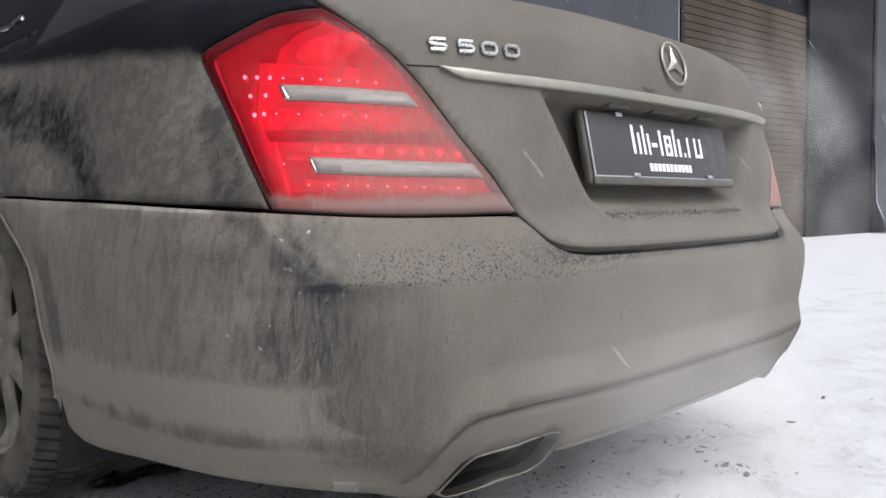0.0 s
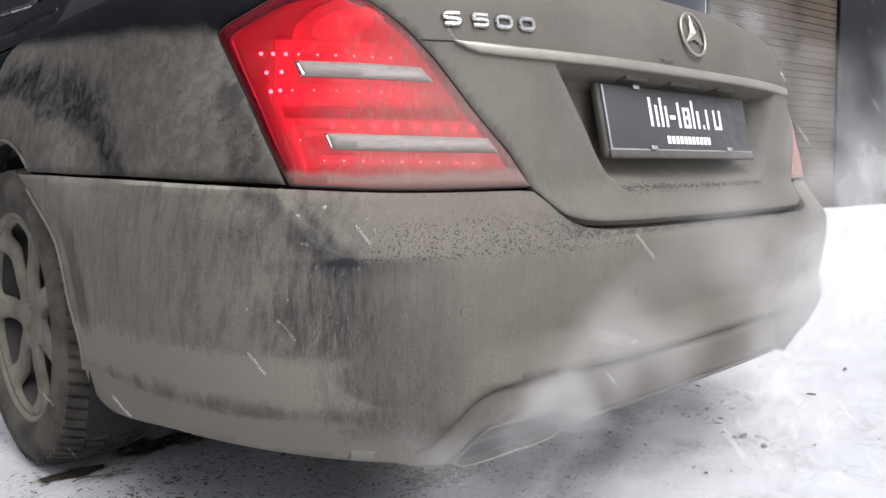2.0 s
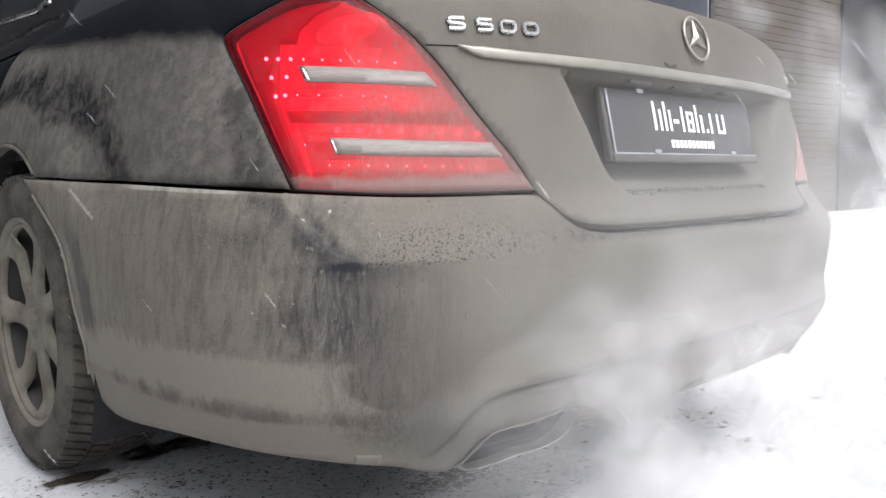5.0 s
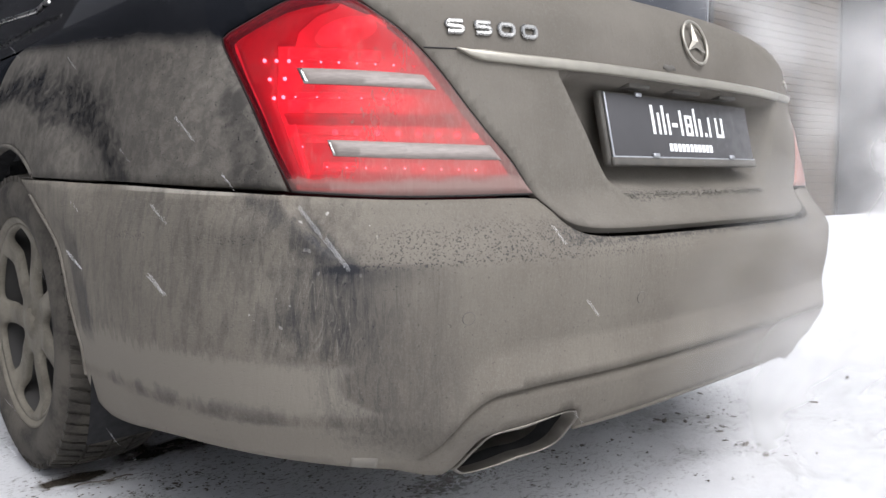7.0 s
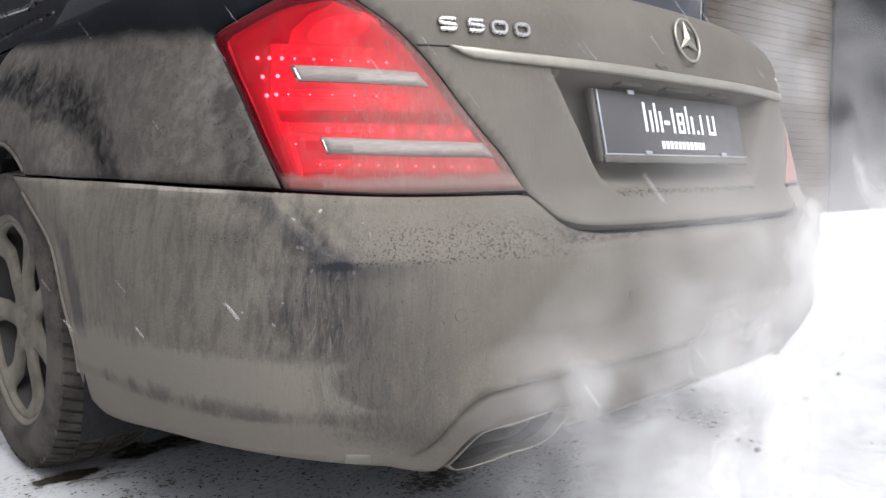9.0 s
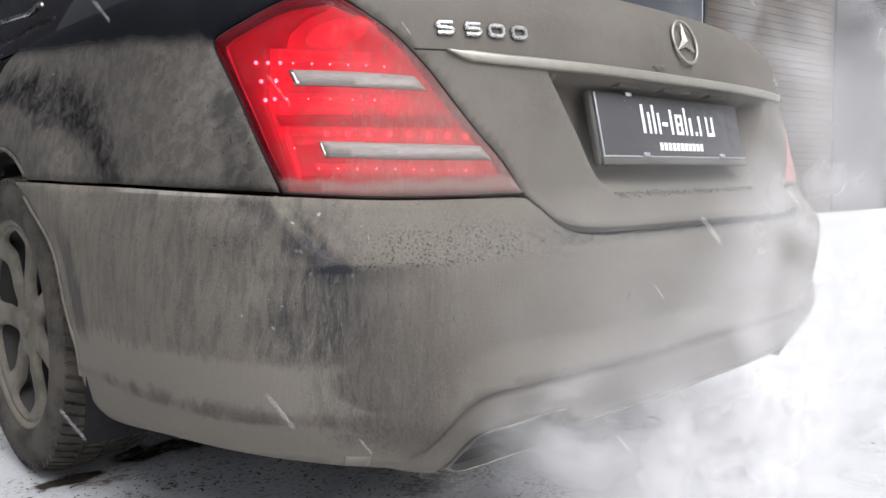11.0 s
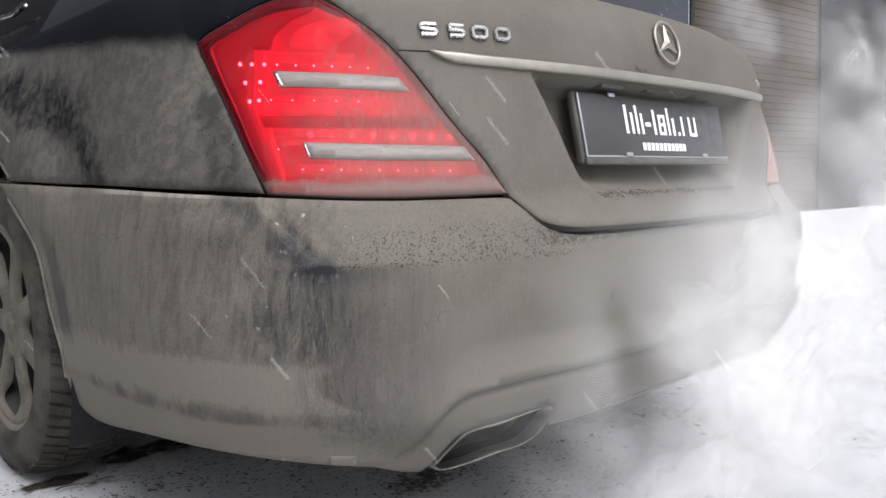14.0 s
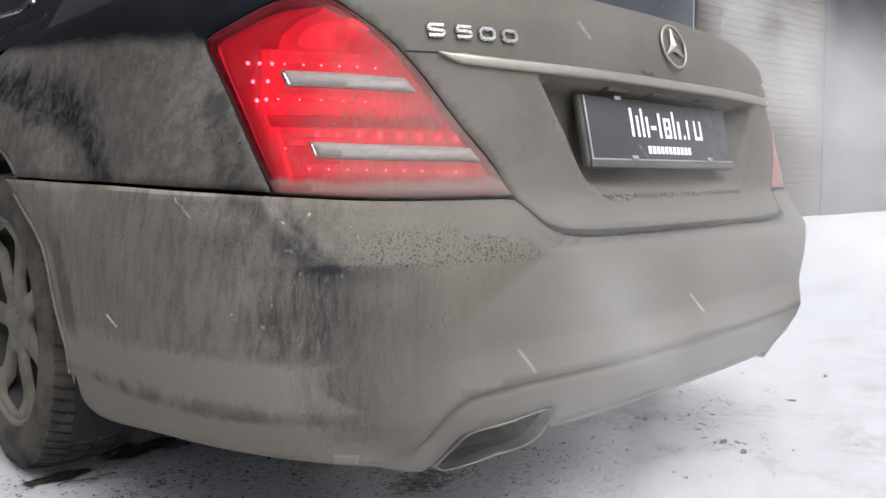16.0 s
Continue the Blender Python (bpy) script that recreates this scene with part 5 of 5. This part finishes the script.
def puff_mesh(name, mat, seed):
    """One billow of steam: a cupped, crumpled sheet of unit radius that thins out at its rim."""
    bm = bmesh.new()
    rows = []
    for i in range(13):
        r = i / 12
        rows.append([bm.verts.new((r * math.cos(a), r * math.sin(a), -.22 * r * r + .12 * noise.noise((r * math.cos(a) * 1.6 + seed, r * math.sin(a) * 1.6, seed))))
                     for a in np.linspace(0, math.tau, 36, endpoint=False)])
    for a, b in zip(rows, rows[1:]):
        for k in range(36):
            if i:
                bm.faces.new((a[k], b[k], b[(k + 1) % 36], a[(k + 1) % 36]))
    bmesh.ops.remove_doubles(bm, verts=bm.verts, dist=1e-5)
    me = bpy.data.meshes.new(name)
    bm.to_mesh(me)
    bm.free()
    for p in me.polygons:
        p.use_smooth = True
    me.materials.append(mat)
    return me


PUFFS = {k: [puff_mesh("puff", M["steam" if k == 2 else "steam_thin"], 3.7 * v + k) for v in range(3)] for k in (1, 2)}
# spells of the exhaust: first and last birth in seconds, how many puffs, and their kinds in turn (1 thin, 2 dense and low, 3 dense and rising)
SPELLS = [(-1.5, -.6, 3, (1,)), (-.35, .15, 3, (1, 2)), (.30, 2.05, 9, (2, 3)), (2.25, 2.9, 3, (1, 1, 2)), (3.15, 3.9, 7, (1, 2, 3, 2)), (.08, .5, 3, (2, 3)), (4.1, 5.9, 10, (3, 2, 3, 3)), (4.8, 5.4, 5, (3,)), (4.7, 5.2, 3, (4,)), (5.6, 6.0, 2, (4,)), (7.0, 7.1, 1, (4,)),
          (6.1, 6.4, 2, (3,)), (6.9, 7.25, 2, (1,)), (5.3, 5.85, 5, (3, 2, 3)), (10.5, 11.3, 6, (2, 3)), (7.95, 9.1, 9, (3, 2, 3, 1)), (9.35, 10.7, 6, (1, 3, 2)), (10.4, 10.5, 1, (3,)), (10.85, 11.25, 3, (2,)), (11.6, 11.7, 1, (1,)), (11.75, 12.75, 8, (2, 3, 1, 3)),
          (12.9, 13.65, 5, (3, 2, 3)), (13.8, 14.3, 3, (1,)), (14.35, 14.75, 4, (2, 3)), (14.85, 15.25, 3, (1,)), (14.95, 15.75, 5, (4, 4)), (10.7, 10.8, 1, (4,)), (8.5, 8.6, 1, (4,)),
          (4.2, 4.6, 3, (4,)), (6.9, 7.3, 2, (4,)), (9.3, 10.0, 3, (4,)), (13.0, 13.4, 2, (4,)), (14.1, 14.6, 4, (4,)), (13.35, 13.7, 3, (3,))]
BIRTHS = [(round(a + (b - a) * i / max(n - 1, 1), 2), kinds[i % len(kinds)]) for a, b, n, kinds in SPELLS for i in range(n)]
DRIFT = table([(0, 0, 1.25, .72), (.14, -.47, .04, .26), (.40, -.32, -.24, .34), (.65, -.12, -.31, .44), (.85, .12, -.30, .54), (1.10, .46, -.22, .66), (1.42, .95, .10, .82), (1.78, 1.60, .45, 1.02), (2.25, 2.4, 1.0, 1.25), (3.6, 4.8, 2.3, 2.9),
               (12.0, 9.0, 2.6, 22.0), (20.0, 14.0, 2.0, 40.0)])
OUT_DRIFT = table([(0, 0, 1.25, .72), (.14, -.47, .04, .26), (.40, -.32, -.24, .34), (.65, -.12, -.31, .44), (.85, .12, -.30, .54), (1.10, .46, -.24, .66), (1.42, .95, -.20, .84), (1.78, 1.70, -.25, 1.10), (2.25, 2.7, -.4, 1.60), (3.6, 4.8, -1.0, 4.2),
                   (12.0, 9.0, -2.5, 22.0), (20.0, 14.0, -4.0, 40.0)])
LOW_DRIFT = table([(0, 0, 1.25, .72), (.14, -.47, .04, .24), (.40, -.28, -.26, .26), (.65, -.05, -.33, .31), (.85, .25, -.31, .38), (1.10, .65, -.22, .46), (1.42, 1.15, -.15, .58), (1.78, 1.85, -.2, .78), (2.25, 2.7, -.3, 1.25), (3.6, 4.6, -.9, 4.0),
                   (12.0, 9.0, -2.5, 22.0), (20.0, 14.0, -4.0, 40.0)])
EYE = Vector((-1.407, -.75, .645))


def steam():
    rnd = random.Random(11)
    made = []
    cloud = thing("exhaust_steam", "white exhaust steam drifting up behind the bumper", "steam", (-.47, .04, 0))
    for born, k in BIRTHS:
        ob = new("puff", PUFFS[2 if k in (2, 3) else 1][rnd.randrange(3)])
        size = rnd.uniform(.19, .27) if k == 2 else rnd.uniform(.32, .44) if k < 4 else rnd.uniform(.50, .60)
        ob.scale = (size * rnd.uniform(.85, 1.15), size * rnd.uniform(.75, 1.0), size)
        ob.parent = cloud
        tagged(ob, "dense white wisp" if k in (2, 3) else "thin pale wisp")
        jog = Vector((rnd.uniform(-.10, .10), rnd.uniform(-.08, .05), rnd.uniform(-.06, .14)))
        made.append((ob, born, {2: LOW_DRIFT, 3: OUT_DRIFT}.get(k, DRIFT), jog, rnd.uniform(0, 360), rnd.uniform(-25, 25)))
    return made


STEAM = steam()


def snowfall():
    rnd = random.Random(23)
    places, sizes = [], []
    while len(places) < 24000:
        p = Vector((rnd.uniform(-2.2, 4.5), rnd.uniform(-1.6, 4.0), rnd.uniform(-.2, 2.2)))
        rel = p - EYE
        away = rel - FALL * (rel.dot(FALL) / FALL.length_squared)
        if away.length < .35:
            continue
        places.append(tuple(p - FALL * rnd.uniform(0, 16)))
        sizes.append(rnd.uniform(.0009, .0025))
    return tagged(specks("snowfall", places, sizes, (1, 1, 1), M["flake"], 9), "fine white snowflakes falling aslant", "snow", kind="stuff")


FALL = Vector((.62, -.58, -1.15))
M["flake"] = plain("snowflake", (0.88, 0.88, 0.90), 0.9, 0, 0.05, 100, 0)
SNOWFALL = snowfall()

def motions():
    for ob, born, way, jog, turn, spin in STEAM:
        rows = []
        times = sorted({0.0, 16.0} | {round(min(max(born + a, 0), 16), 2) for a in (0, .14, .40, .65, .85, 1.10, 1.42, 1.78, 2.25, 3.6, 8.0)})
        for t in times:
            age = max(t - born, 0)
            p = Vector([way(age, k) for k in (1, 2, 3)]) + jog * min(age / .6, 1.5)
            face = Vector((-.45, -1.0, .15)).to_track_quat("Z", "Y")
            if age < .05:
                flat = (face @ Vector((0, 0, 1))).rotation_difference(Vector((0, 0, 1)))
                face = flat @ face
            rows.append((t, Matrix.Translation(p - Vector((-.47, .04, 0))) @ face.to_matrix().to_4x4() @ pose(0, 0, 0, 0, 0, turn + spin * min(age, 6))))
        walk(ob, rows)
    walk(SNOWFALL, [(float(t), Matrix.Translation(FALL * t)) for t in range(17)])


motions()
